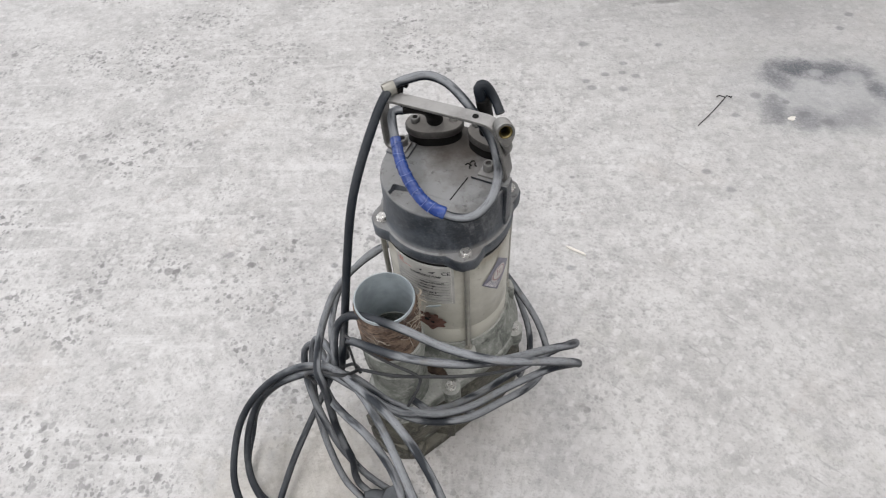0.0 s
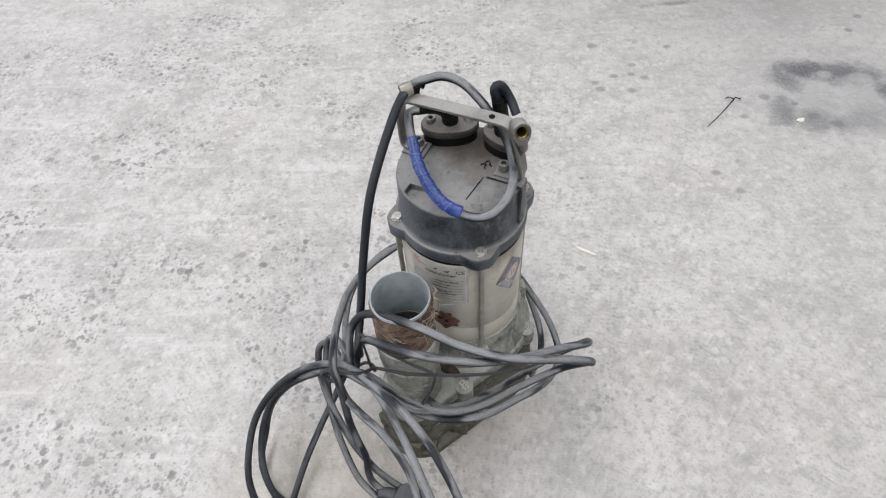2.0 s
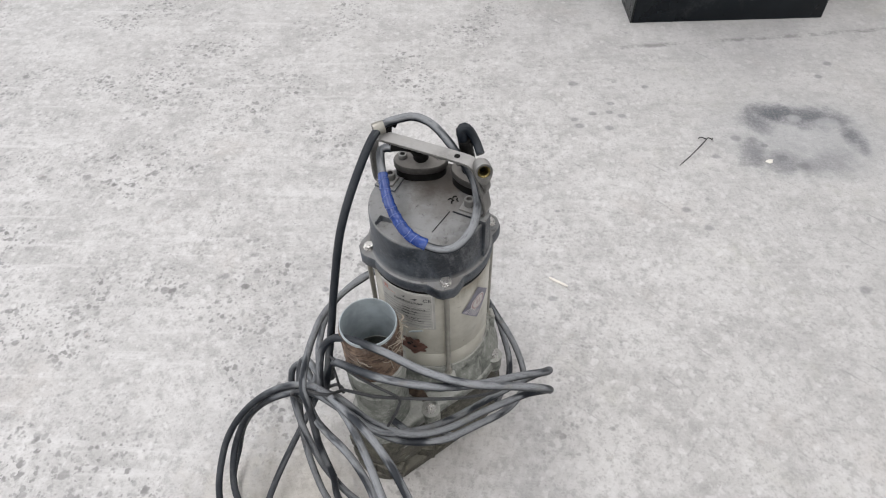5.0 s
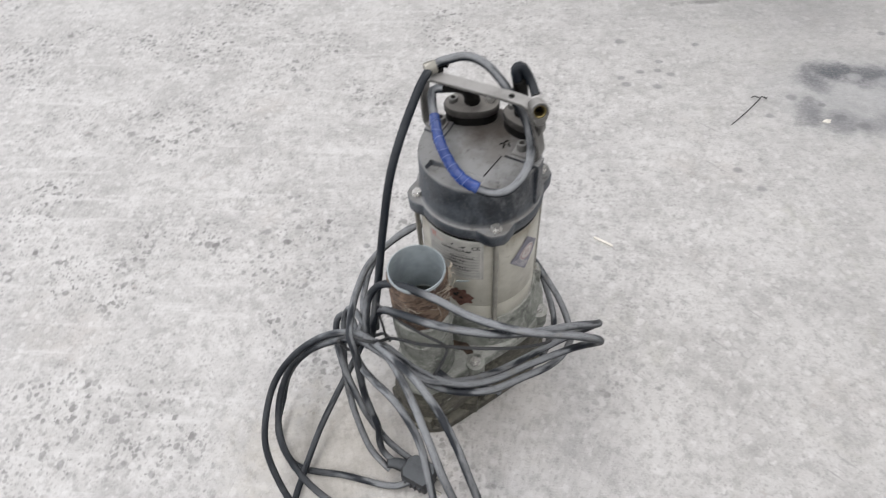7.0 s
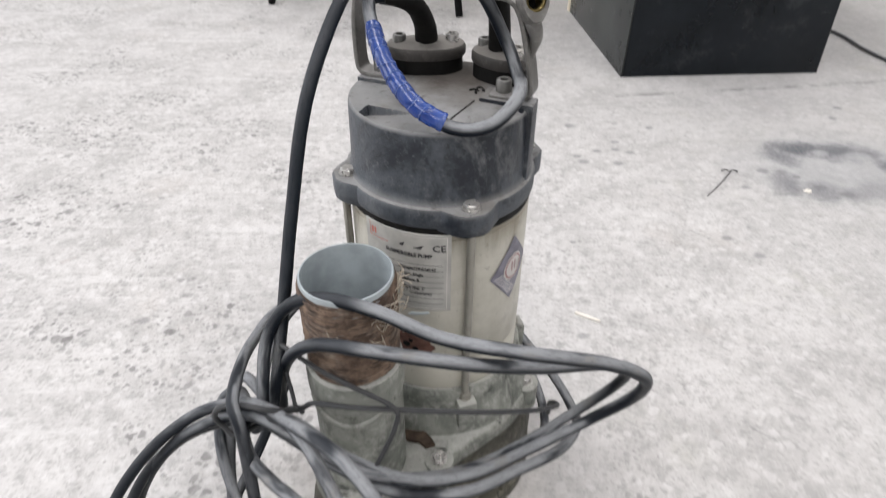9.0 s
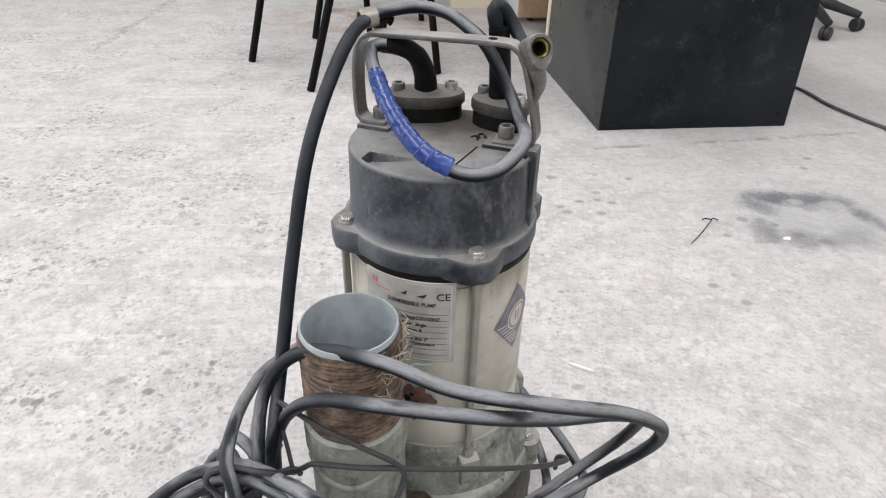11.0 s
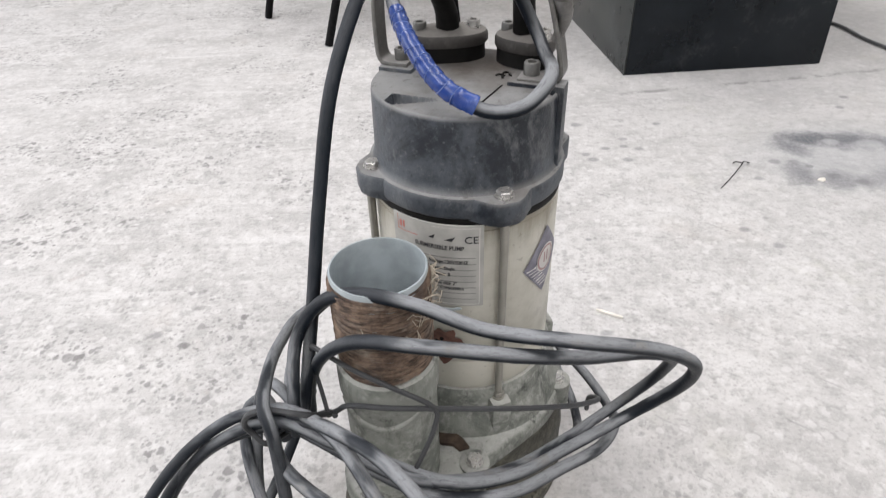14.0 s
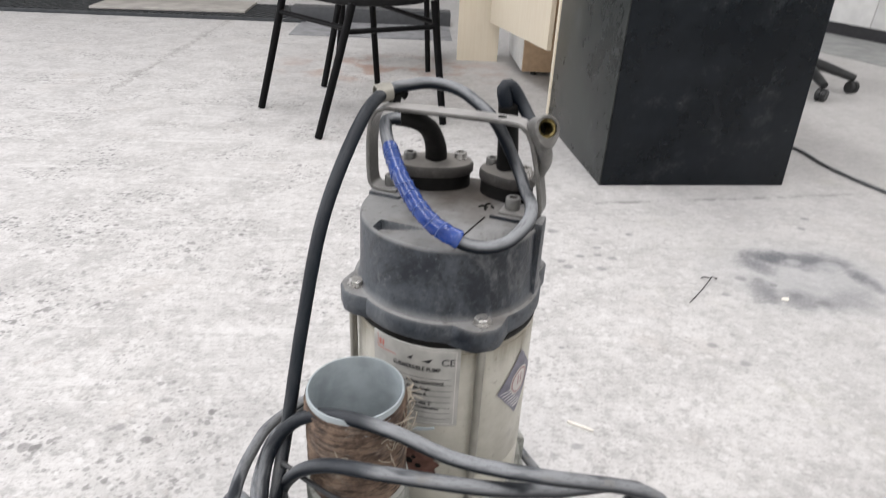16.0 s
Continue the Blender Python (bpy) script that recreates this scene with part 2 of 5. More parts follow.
    # a little rust water and grime round the foot of the pump
    foot = m.band(m.maths("ADD", away(-0.02, 0.48, 0.22, 0.2), wob), 1.0, 0.35, 0.0, 0.15)
    c = m.mix(foot, c, (0.52, 0.46, 0.37))
    c = m.mix(m.band(m.maths("ADD", away(-0.2, 0.36, 0.17, 0.14), fray), 1.2, 0.2, 0.0, 0.3), c, (0.58, 0.525, 0.42))
    # grey smudges and the pump's soft shadow, painted right of the base
    silt_shade = m.band(m.maths("ADD", away(0.13, 0.46, 0.17, 0.1), fray), 1.2, 0.2, 0.0, 0.08)
    c = m.mix(silt_shade, c, (0.24, 0.235, 0.22))
    height = m.maths("ADD", m.maths("MULTIPLY", fleck, 0.7), m.maths("SUBTRACT", m.maths("MULTIPLY", grit, 0.5), m.maths("MULTIPLY", dark, 0.5)))
    m.bump(height, 0.5, 0.0035)
    return m.done(c, m.band(fleck, 0.3, 0.7, 0.62, 0.85))


def shell_steel():
    """Dull beige steel with oily runs below the flange and grime along the rods."""
    m = Mat("dull_stainless_steel", 0.42, 0.12)
    cloud, run = m.noise(14, 6, 0.65), m.noise(60, 5, 0.7, stretch=(1, 1, 0.12))
    c = m.mix(m.band(cloud, 0.35, 0.68), (0.56, 0.545, 0.482), (0.44, 0.428, 0.37))
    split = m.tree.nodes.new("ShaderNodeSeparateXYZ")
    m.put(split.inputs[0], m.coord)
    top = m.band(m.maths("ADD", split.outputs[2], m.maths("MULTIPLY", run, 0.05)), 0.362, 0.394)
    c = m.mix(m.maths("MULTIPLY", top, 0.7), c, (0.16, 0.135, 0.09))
    c = m.mix(m.band(run, 0.6, 0.75, 0.0, 0.4), c, (0.22, 0.2, 0.16))
    low = m.band(m.maths("ADD", split.outputs[2], m.maths("MULTIPLY", cloud, 0.12)), 0.29, 0.23, 0.0, 0.55)
    c = m.mix(low, c, (0.3, 0.295, 0.245))
    c = m.mix(m.band(m.noise(140, 4, 0.7), 0.62, 0.72, 0.0, 0.5), c, (0.2, 0.18, 0.15))
    rub = m.maths("MULTIPLY", m.band(m.noise(33, 7, 0.76), 0.54, 0.66), m.band(m.noise(8, 3), 0.42, 0.6))
    c = m.mix(m.maths("MULTIPLY", rub, 0.4), c, (0.2, 0.19, 0.16))
    m.bump(m.noise(200, 3), 0.08, 0.0006)
    return m.done(c, m.band(cloud, 0.3, 0.7, 0.36, 0.6))


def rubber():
    """Black cable rubber: dust and painted highlight grey its back; streaked lengthwise, rubbed black in places."""
    m = Mat("dusty_black_rubber", 0.45, 0.0, 0.16)
    along = m.tree.nodes.new("ShaderNodeAttribute")
    along.attribute_name = "along"

    def drawn(stretch, detail, rough):
        fit = m.tree.nodes.new("ShaderNodeMapping")
        m.put(fit.inputs[0], along.outputs["Vector"])
        fit.inputs["Scale"].default_value = stretch
        node = m.tree.nodes.new("ShaderNodeTexNoise")
        m.put(node.inputs["Vector"], fit.outputs[0])
        node.inputs["Scale"].default_value, node.inputs["Detail"].default_value, node.inputs["Roughness"].default_value = 1.0, detail, rough
        return node.outputs[0]

    streak = drawn((520, 520, 90), 5, 0.68)
    bare = m.band(drawn((55, 55, 13), 3, 0.5), 0.36, 0.52)
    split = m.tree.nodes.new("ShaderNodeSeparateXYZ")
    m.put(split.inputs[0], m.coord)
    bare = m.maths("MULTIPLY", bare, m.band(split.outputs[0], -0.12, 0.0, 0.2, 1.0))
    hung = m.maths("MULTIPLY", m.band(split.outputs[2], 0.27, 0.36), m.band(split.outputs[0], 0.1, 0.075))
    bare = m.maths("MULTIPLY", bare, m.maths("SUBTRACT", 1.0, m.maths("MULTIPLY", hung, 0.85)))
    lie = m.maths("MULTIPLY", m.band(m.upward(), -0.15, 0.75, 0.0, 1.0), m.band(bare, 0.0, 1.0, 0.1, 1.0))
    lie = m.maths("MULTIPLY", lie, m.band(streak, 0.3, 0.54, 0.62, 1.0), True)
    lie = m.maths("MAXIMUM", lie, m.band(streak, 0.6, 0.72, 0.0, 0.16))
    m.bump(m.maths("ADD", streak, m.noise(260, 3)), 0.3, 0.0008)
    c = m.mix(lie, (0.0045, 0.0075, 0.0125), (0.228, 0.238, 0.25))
    c = m.mix(m.maths("MULTIPLY", m.band(m.noise(30, 5, 0.7), 0.56, 0.7, 0.0, 0.5), lie), c, (0.2, 0.19, 0.17))
    c = m.mix(m.band(m.noise(420, 3, 0.6), 0.6, 0.72, 0.0, 0.3), c, (0.02, 0.023, 0.028))
    return m.done(c, m.band(lie, 0.0, 1.0, 0.42, 0.78))


def casting(name, dark, mid, pale, rough=0.62, mud_slits=0.0):
    """Weathered casting: soft clouds of three near tones, fine grit and a few oily stains."""
    m = Mat(name, rough)
    big, small, pit = m.noise(16, 6, 0.65, distort=0.4), m.noise(85, 6, 0.75), m.noise(300, 3, 0.6)
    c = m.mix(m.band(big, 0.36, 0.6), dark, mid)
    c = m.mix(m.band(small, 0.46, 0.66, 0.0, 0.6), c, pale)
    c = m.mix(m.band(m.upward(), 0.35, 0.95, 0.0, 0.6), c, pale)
    c = m.mix(m.band(pit, 0.6, 0.75, 0.0, 0.4), c, tuple(v * 0.6 for v in dark))
    stain = m.maths("MULTIPLY", m.band(m.noise(30, 6, 0.75, distort=0.6), 0.53, 0.66), m.band(m.noise(9, 3), 0.34, 0.5))
    c = m.mix(m.maths("MULTIPLY", stain, 0.9), c, tuple(v * 0.35 for v in dark))
    if mud_slits:
        # near-black layers paint shaded slits and gaps among mud; ochre ones are mud
        layer = m.noise(34, 7, 0.72, stretch=(1, 1, 3.2), distort=0.5)
        c = m.mix(m.band(layer, 0.52, 0.62, 0.0, mud_slits), c, (0.022, 0.02, 0.015))
        c = m.mix(m.band(layer, 0.42, 0.3, 0.0, mud_slits * 0.8), c, (0.25, 0.215, 0.15))
        small = m.maths("ADD", small, layer)
    drip = m.noise(48, 6, 0.72, stretch=(1, 1, 0.35))
    c = m.mix(m.band(drip, 0.54, 0.68, 0.0, 0.6), c, tuple(v * 0.45 for v in dark))
    m.bump(m.maths("ADD", m.maths("MULTIPLY", small, 0.6), pit), 0.5, 0.0012 + 0.002 * mud_slits)
    return m.done(c, m.band(big, 0.3, 0.7, rough - 0.1, rough + 0.15))


def head_iron():
    """Blue-black cast iron: pale veils of dust, black oily clouds, fine speckle, a brown oily film on top."""
    m = Mat("dusty_dark_cast_iron", 0.5, 0.0, 0.5)
    cloud, veil = m.noise(15, 6, 0.68, distort=0.5), m.noise(30, 6, 0.72, stretch=(1, 1, 0.5), distort=0.3)
    fine, speck = m.noise(120, 5, 0.72), m.noise(330, 3, 0.65)
    c = m.mix(m.band(cloud, 0.42, 0.6), (0.006, 0.01, 0.017), (0.06, 0.07, 0.083))
    c = m.mix(m.band(veil, 0.52, 0.7, 0.0, 0.55), c, (0.17, 0.178, 0.184))
    c = m.mix(m.band(fine, 0.54, 0.7, 0.0, 0.28), c, (0.17, 0.176, 0.18))
    c = m.mix(m.band(speck, 0.62, 0.72, 0.0, 0.3), c, (0.2, 0.205, 0.21))
    c = m.mix(m.band(fine, 0.44, 0.32, 0.0, 0.6), c, (0.008, 0.01, 0.014))
    split = m.tree.nodes.new("ShaderNodeSeparateXYZ")
    m.put(split.inputs[0], m.coord)
    dust = m.mix(m.band(m.noise(19, 6, 0.7), 0.42, 0.66), (0.25, 0.253, 0.252), (0.185, 0.178, 0.168))
    dx, dy = m.maths("SUBTRACT", split.outputs[0], 0.016), m.maths("SUBTRACT", split.outputs[1], 0.05)
    span = m.maths("SQRT", m.maths("ADD", m.maths("MULTIPLY", dx, dx), m.maths("MULTIPLY", dy, dy)))
    span = m.maths("ADD", span, m.maths("MULTIPLY", m.maths("SUBTRACT", m.noise(45, 6, 0.72), 0.5), 0.06))
    oil = m.maths("MULTIPLY", m.band(span, 0.066, 0.025, 0.0, 0.85), m.band(split.outputs[2], 0.44, 0.446))
    dust = m.mix(oil, dust, (0.055, 0.042, 0.031))
    dust = m.mix(m.band(fine, 0.56, 0.7, 0.0, 0.5), dust, (0.1, 0.092, 0.08))
    dust = m.mix(m.band(m.noise(60, 5, 0.7), 0.6, 0.7, 0.0, 0.6), dust, (0.06, 0.056, 0.052))
    lie = m.maths("MULTIPLY", m.band(m.upward(), 0.12, 0.8, 0.0, 0.92), m.band(m.noise(24, 6, 0.7), 0.26, 0.52, 0.6, 1.0), True)
    m.bump(m.maths("ADD", fine, m.maths("MULTIPLY", speck, 0.6)), 0.45, 0.0012)
    return m.done(m.mix(lie, c, dust), m.maths("ADD", m.band(cloud, 0.42, 0.6, 0.34, 0.55), m.maths("MULTIPLY", lie, 0.3), True))


def scuffed(name, dark, bloomed, rubs):
    """Black laminate with a grey bloom, pale rubs and short scratches."""
    m = Mat(name, 0.35, 0.0, 0.25)
    bloom, rub = m.noise(4, 6, 0.7), m.noise(11, 7, 0.75)
    scratch = m.noise(20, 5, 0.7, stretch=(1.0, 1.0, 6))
    c = m.mix(m.band(bloom, 0.35, 0.7, 0.0, 0.9), dark, bloomed)
    c = m.mix(m.band(rub, 0.54, 0.72, 0.0, rubs), c, (0.06, 0.066, 0.07))
    c = m.mix(m.maths("MULTIPLY", m.band(scratch, 0.64, 0.7), m.band(rub, 0.5, 0.62, 0.0, 0.6)), c, (0.16, 0.16, 0.155))
    return m.done(c, m.band(bloom, 0.3, 0.7, 0.24, 0.36))


CONCRETE = concrete()
WALL = plain("painted_wall", (0.72, 0.72, 0.7), 0.7, grain=3)
CEILING = plain("ceiling_sheet", (0.62, 0.63, 0.64), 0.6, grain=3)
CAST_DARK = head_iron()
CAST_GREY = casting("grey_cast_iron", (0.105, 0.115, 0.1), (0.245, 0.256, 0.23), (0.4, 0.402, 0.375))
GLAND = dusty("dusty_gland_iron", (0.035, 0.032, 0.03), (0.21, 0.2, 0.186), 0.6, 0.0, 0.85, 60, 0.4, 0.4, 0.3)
GRIMY = casting("grimy_cast_base", (0.036, 0.034, 0.026), (0.085, 0.082, 0.063), (0.16, 0.153, 0.122), mud_slits=0.7)
STEEL_BODY = shell_steel()
ROD = plain("dull_steel_rod", (0.33, 0.32, 0.285), 0.4, 0.6, 60)
BOLT = plain("zinc_plated_bolt", (0.6, 0.59, 0.57), 0.3, 0.75, 200, 0.4, 0.3)
BOLT_DARK = dusty("blackened_socket_bolt", (0.13, 0.13, 0.125), (0.36, 0.355, 0.34), 0.42, 0.4, 0.7, 90)
HANDLE = dusty("worn_steel_strip", (0.12, 0.117, 0.11), (0.4, 0.395, 0.385), 0.34, 0.3, 0.8, 50, 0.5, 0.3, 0.3, 0.3, 0.98)
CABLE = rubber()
BOOT = plain("black_rubber_boot", (0.008, 0.0078, 0.0075), 0.6, 0.0, 70, 0.4, 0.3, 0.15)
PLUG = dusty("dusty_black_plug", (0.012, 0.0135, 0.016), (0.12, 0.13, 0.14), 0.5, 0.0, 0.8, 70, 0.3, 0.3, 0.25)
GREY_LEAD = plain("grey_cable_sheath", (0.085, 0.09, 0.095), 0.6, 0.0, 60)
WIRE = plain("thin_black_wire", (0.035, 0.037, 0.04), 0.5, 0.0, 80)
TAPE = dusty("blue_insulating_tape", (0.006, 0.04, 0.245), (0.19, 0.27, 0.5), 0.22, 0.0, 0.12, 60, 0.45, 0.1, 0.2)
TAPE_EDGE = plain("stretched_tape_edge", (0.06, 0.11, 0.3), 0.35)
GALV = plain("galvanised_pipe", (0.38, 0.43, 0.45), 0.6, 0.12, 35, 0.3, 0.3)
BRASS = plain("brass", (0.3, 0.24, 0.1), 0.35, 0.9, 200, 0.5)
PLATE = plain("silver_nameplate", (0.45, 0.448, 0.42), 0.42, 0.1, 50, 0.25)
PRINT_FAINT = plain("faint_print", (0.2, 0.2, 0.2), 0.6)
PRINT = plain("dark_print", (0.03, 0.03, 0.035), 0.6)
PRINT_LIGHT = plain("pale_print", (0.62, 0.6, 0.58), 0.5)
PRINT_RED = plain("red_print", (0.45, 0.16, 0.13), 0.55)
EMBLEM_RED = plain("faded_red_print", (0.4, 0.26, 0.26), 0.55)
EMBLEM = plain("violet_grey_print", (0.2, 0.195, 0.245), 0.45, 0.1, 90, 0.3)
HEMP = plain("dry_hemp_fibre", (0.42, 0.37, 0.3), 0.9)
BLACK_STEEL = plain("black_painted_tube", (0.0035, 0.0035, 0.004), 0.55, 0.0, 50, spec=0.12)
BLACK_SEAT = plain("black_seat_cover", (0.008, 0.008, 0.0085), 0.7, 0.0, 90, 0.25, 0.3, spec=0.2)
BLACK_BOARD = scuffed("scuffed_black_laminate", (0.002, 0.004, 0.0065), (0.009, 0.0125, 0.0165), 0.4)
# lit copy of the black laminate: paler tone for side light, plus dust rubs
LIT_DUSTY_BOARD = scuffed("lit_dusty_black_laminate", (0.02, 0.023, 0.023), (0.058, 0.063, 0.06), 0.9)
WHITE_BOARD = plain("white_laminate", (0.8, 0.8, 0.79), 0.45, 0.0, 8)
DARK_BASE = plain("dark_plinth", (0.03, 0.03, 0.034), 0.6)
GREY_PAINT = plain("grey_sheet_panel", (0.3, 0.31, 0.31), 0.5)
STRIP_PAINT = plain("worn_grey_floor_paint", (0.3, 0.31, 0.305), 0.65, 0.0, 9, 0.25)
GREY_MAT = plain("grey_rubber_mat", (0.27, 0.275, 0.285), 0.8, 0.0, 12, 0.3)
IRON_GRATE = plain("dark_cast_grating", (0.05, 0.055, 0.06), 0.6, 0.2, 30, 0.3)
PALE_BOARD = plain("grey_plywood", (0.42, 0.4, 0.37), 0.7, 0.0, 9, 0.25)
CASTOR = plain("black_plastic", (0.02, 0.022, 0.023), 0.45)
SPLINT = plain("pale_wood_splinter", (0.82, 0.79, 0.72), 0.7)


def wooden():
    m = Mat("pale_beech_laminate", 0.45)
    grain = m.noise(14, 6, 0.6, stretch=(6, 6, 0.5), distort=0.5)
    return m.done(m.mix(m.band(grain, 0.35, 0.65), (0.79, 0.715, 0.58), (0.76, 0.68, 0.54)))


def rusty_thread():
    m = Mat("rusty_hemp_wound_thread", 0.85)
    n, fine = m.noise(55, 6, 0.7), m.noise(60, 5, 0.6, stretch=(1, 1, 9))
    c = m.mix(m.band(n, 0.35, 0.65), (0.055, 0.034, 0.025), (0.2, 0.14, 0.1))
    c = m.mix(m.band(m.noise(24, 5, 0.7), 0.52, 0.68, 0.0, 0.4), c, (0.28, 0.255, 0.22))
    c = m.mix(m.band(fine, 0.5, 0.64, 0.0, 0.85), c, (0.03, 0.02, 0.016))
    m.bump(fine, 0.6, 0.0015)
    return m.done(c)


WOOD, THREAD = wooden(), rusty_thread()
RUST_BROWN = plain("dark_brown_rust", (0.075, 0.05, 0.034), 0.9, 0.0, 90, 0.6, 0.5)
RUST = plain("flaking_red_rust", (0.165, 0.08, 0.06), 0.9, 0.0, 120, 0.5, 0.5)


# ---- building helpers ----
def thing(name, place, label, category, group="", kind=""):
    ob = new(name)
    ob.location = place
    ob.empty_display_size = 0.05
    return tagged(ob, label, category, group, kind)


def finish(bm, name, material, smooth=40.0):
    bmesh.ops.recalc_face_normals(bm, faces=bm.faces)
    mesh = bpy.data.meshes.new(name)
    bm.to_mesh(mesh)
    bm.free()
    mesh.materials.append(material)
    mesh.polygons.foreach_set("use_smooth", [True] * len(mesh.polygons))
    mesh.set_sharp_from_angle(angle=radians(smooth))
    return mesh


def part(name, bm, material, parent, label="", smooth=40.0):
    ob = new(name, finish(bm, name, material, smooth))
    ob.parent = parent
    return tagged(ob, label)


def alone(name, bm, material, label, category, kind="", smooth=40.0):
    return tagged(new(name, finish(bm, name, material, smooth)), label, category, "", kind)


def box(x0, x1, y0, y1, z0, z1, bevel=0.0, turn=0.0, bm=None):
    made = bmesh.new()
    bmesh.ops.create_cube(made, size=1)
    for v in made.verts:
        v.co = Vector(((x0 + x1) / 2 + v.co.x * (x1 - x0), (y0 + y1) / 2 + v.co.y * (y1 - y0), (z0 + z1) / 2 + v.co.z * (z1 - z0)))
    if bevel:
        bmesh.ops.bevel(made, geom=made.edges[:], offset=bevel, segments=2, affect="EDGES", profile=0.6)
    if turn:
        bmesh.ops.rotate(made, verts=made.verts, matrix=Matrix.Rotation(radians(turn), 3, "Z"))
    return join(bm, made)


def join(bm, made):
    if bm is None:
        return made
    mesh = bpy.data.meshes.new("temp")
    made.to_mesh(mesh)
    made.free()
    bm.from_mesh(mesh)
    bpy.data.meshes.remove(mesh)
    return bm


def moved(bm, m):
    bmesh.ops.transform(bm, matrix=m, verts=bm.verts)
    return bm


def lathe(profile, n=64, x=0.0, y=0.0, closed=False):
    """Turns (radius, z) points about the vertical through (x, y)."""
    bm = bmesh.new()
    rings = []
    for r, z in profile:
        if r < 1e-6:
            rings.append([bm.verts.new((x, y, z))])
        else:
            rings.append([bm.verts.new((x + r * math.cos(a), y + r * math.sin(a), z)) for a in (2 * math.pi * k / n for k in range(n))])
    pairs = list(zip(rings, rings[1:])) + ([(rings[-1], rings[0])] if closed else [])
    for a, b in pairs:
        for k in range(n):
            j = (k + 1) % n
            if len(a) == 1 and len(b) == 1:
                break
            if len(a) == 1:
                bm.faces.new((a[0], b[j], b[k]))
            elif len(b) == 1:
                bm.faces.new((a[k], a[j], b[0]))
            else:
                bm.faces.new((a[k], a[j], b[j], b[k]))
    return bm


def glide(points, step=0.006):
    """A smooth line through the points (Catmull-Rom), about one point every step metres."""
    p = [Vector(q) for q in points]
    p = [2 * p[0] - p[1], *p, 2 * p[-1] - p[-2]]
    out = []
    for i in range(1, len(p) - 2):
        n = max(2, int((p[i + 1] - p[i]).length / step))
        for k in range(n):
            t = k / n
            a, b, c, d = p[i - 1 : i + 3]
            out.append(0.5 * (2 * b + (c - a) * t + (2 * a - 5 * b + 4 * c - d) * t * t + (3 * b - a - 3 * c + d) * t**3))
    return out + [p[-2]]


def hash_of(q):
    """A start of its own for the pattern of each tube."""
    return (q.x * 7.3 + q.y * 5.1 + q.z * 3.7) % 3.0


def tube(points, radius, n=12, step=0.006, ripple=0.0, bm=None):
    """A round tube with closed ends along a smooth line; radius: a number, or one for each end."""
    line = glide(points, step)
    bm = bm or bmesh.new()
    along = bm.verts.layers.float_vector.get("along") or bm.verts.layers.float_vector.new("along")
    r0, r1 = radius if hasattr(radius, "__len__") else (radius, radius)
    side, rings, far = None, [], hash_of(line[0])
    for i, q in enumerate(line):
        way = (line[min(i + 1, len(line) - 1)] - line[max(i - 1, 0)]).normalized()
        if side is None:
            side = way.orthogonal().normalized()
        side = (side - way * side.dot(way)).normalized()
        up = way.cross(side)
        r = r0 + (r1 - r0) * i / (len(line) - 1)
        if ripple:
            r *= 1 + ripple * noise.noise(q * 90)
        rings.append([bm.verts.new(q + r * (math.cos(a) * side + math.sin(a) * up)) for a in (2 * math.pi * k / n for k in range(n))])
        far += (q - line[i - 1]).length if i else 0.0
        for k, v in enumerate(rings[-1]):
            v[along] = (r * math.cos(2 * math.pi * k / n), r * math.sin(2 * math.pi * k / n), far)
    for a, b in zip(rings, rings[1:]):
        for k in range(n):
            bm.faces.new((a[k], a[(k + 1) % n], b[(k + 1) % n], b[k]))
    bm.faces.new(rings[0][::-1])
    bm.faces.new(rings[-1])
    return bm


def loft(outlines):
    """Closed outlines with as many points each, stacked from the first to the last."""
    bm = bmesh.new()
    rings = [[bm.verts.new(q) for q in ring] for ring in outlines]
    n = len(rings[0])
    for a, b in zip(rings, rings[1:]):
        for k in range(n):
            bm.faces.new((a[k], a[(k + 1) % n], b[(k + 1) % n], b[k]))
    bm.faces.new(rings[0][::-1])
    bm.faces.new(rings[-1])
    return bm


def hull_outline(r0, x1, y1, r1, n=72):
    """The outline round a circle of radius r0 at the origin and one of radius r1 at (x1, y1), as points by angle."""
    pts = []
    far, head = math.hypot(x1, y1), math.atan2(y1, x1)
    lean = math.acos((r0 - r1) / far)
    for k in range(n):
        a = head - math.pi + 2 * math.pi * k / n
        d = (a - head + math.pi) % (2 * math.pi) - math.pi
        if abs(d) < lean:
            s = min(1.0, (lean - abs(d)) / 0.25)
            pts.append((x1 * s + (r1 * s + r0 * (1 - s)) * math.cos(a), y1 * s + (r1 * s + r0 * (1 - s)) * math.sin(a)))
        else:
            pts.append((r0 * math.cos(a), r0 * math.sin(a)))
    return pts


def hexagon_bolt(x, y, z, r=0.008, h=0.006, turn=0.0):
    bm = lathe([(r * 1.15, z), (r * 1.15, z + 0.0012)], 24, x, y)
    bmesh.ops.contextual_create(bm, geom=[e for e in bm.edges if e.is_boundary])
    head = loft([[(x + q * r * math.cos(a), y + q * r * math.sin(a), zz) for a in (turn + math.pi / 3 * k for k in range(6))] for q, zz in ((1, z + 0.001), (1, z + h * 0.85), (0.86, z + h))])
    return join(bm, head)


def socket_bolt(x, y, z, r=0.0062, h=0.009):
    return lathe([(r, z), (r, z + h * 0.88), (r * 0.88, z + h), (r * 0.55, z + h), (r * 0.5, z + h * 0.45), (0, z + h * 0.4)], 20, x, y)


# ---- structure ----
floor = bmesh.new()
bmesh.ops.create_grid(floor, x_segments=2, y_segments=2, size=0.5)
for v in floor.verts:
    v.co = Vector((0.5 + v.co.x * 11, 1.5 + v.co.y * 13, 0))
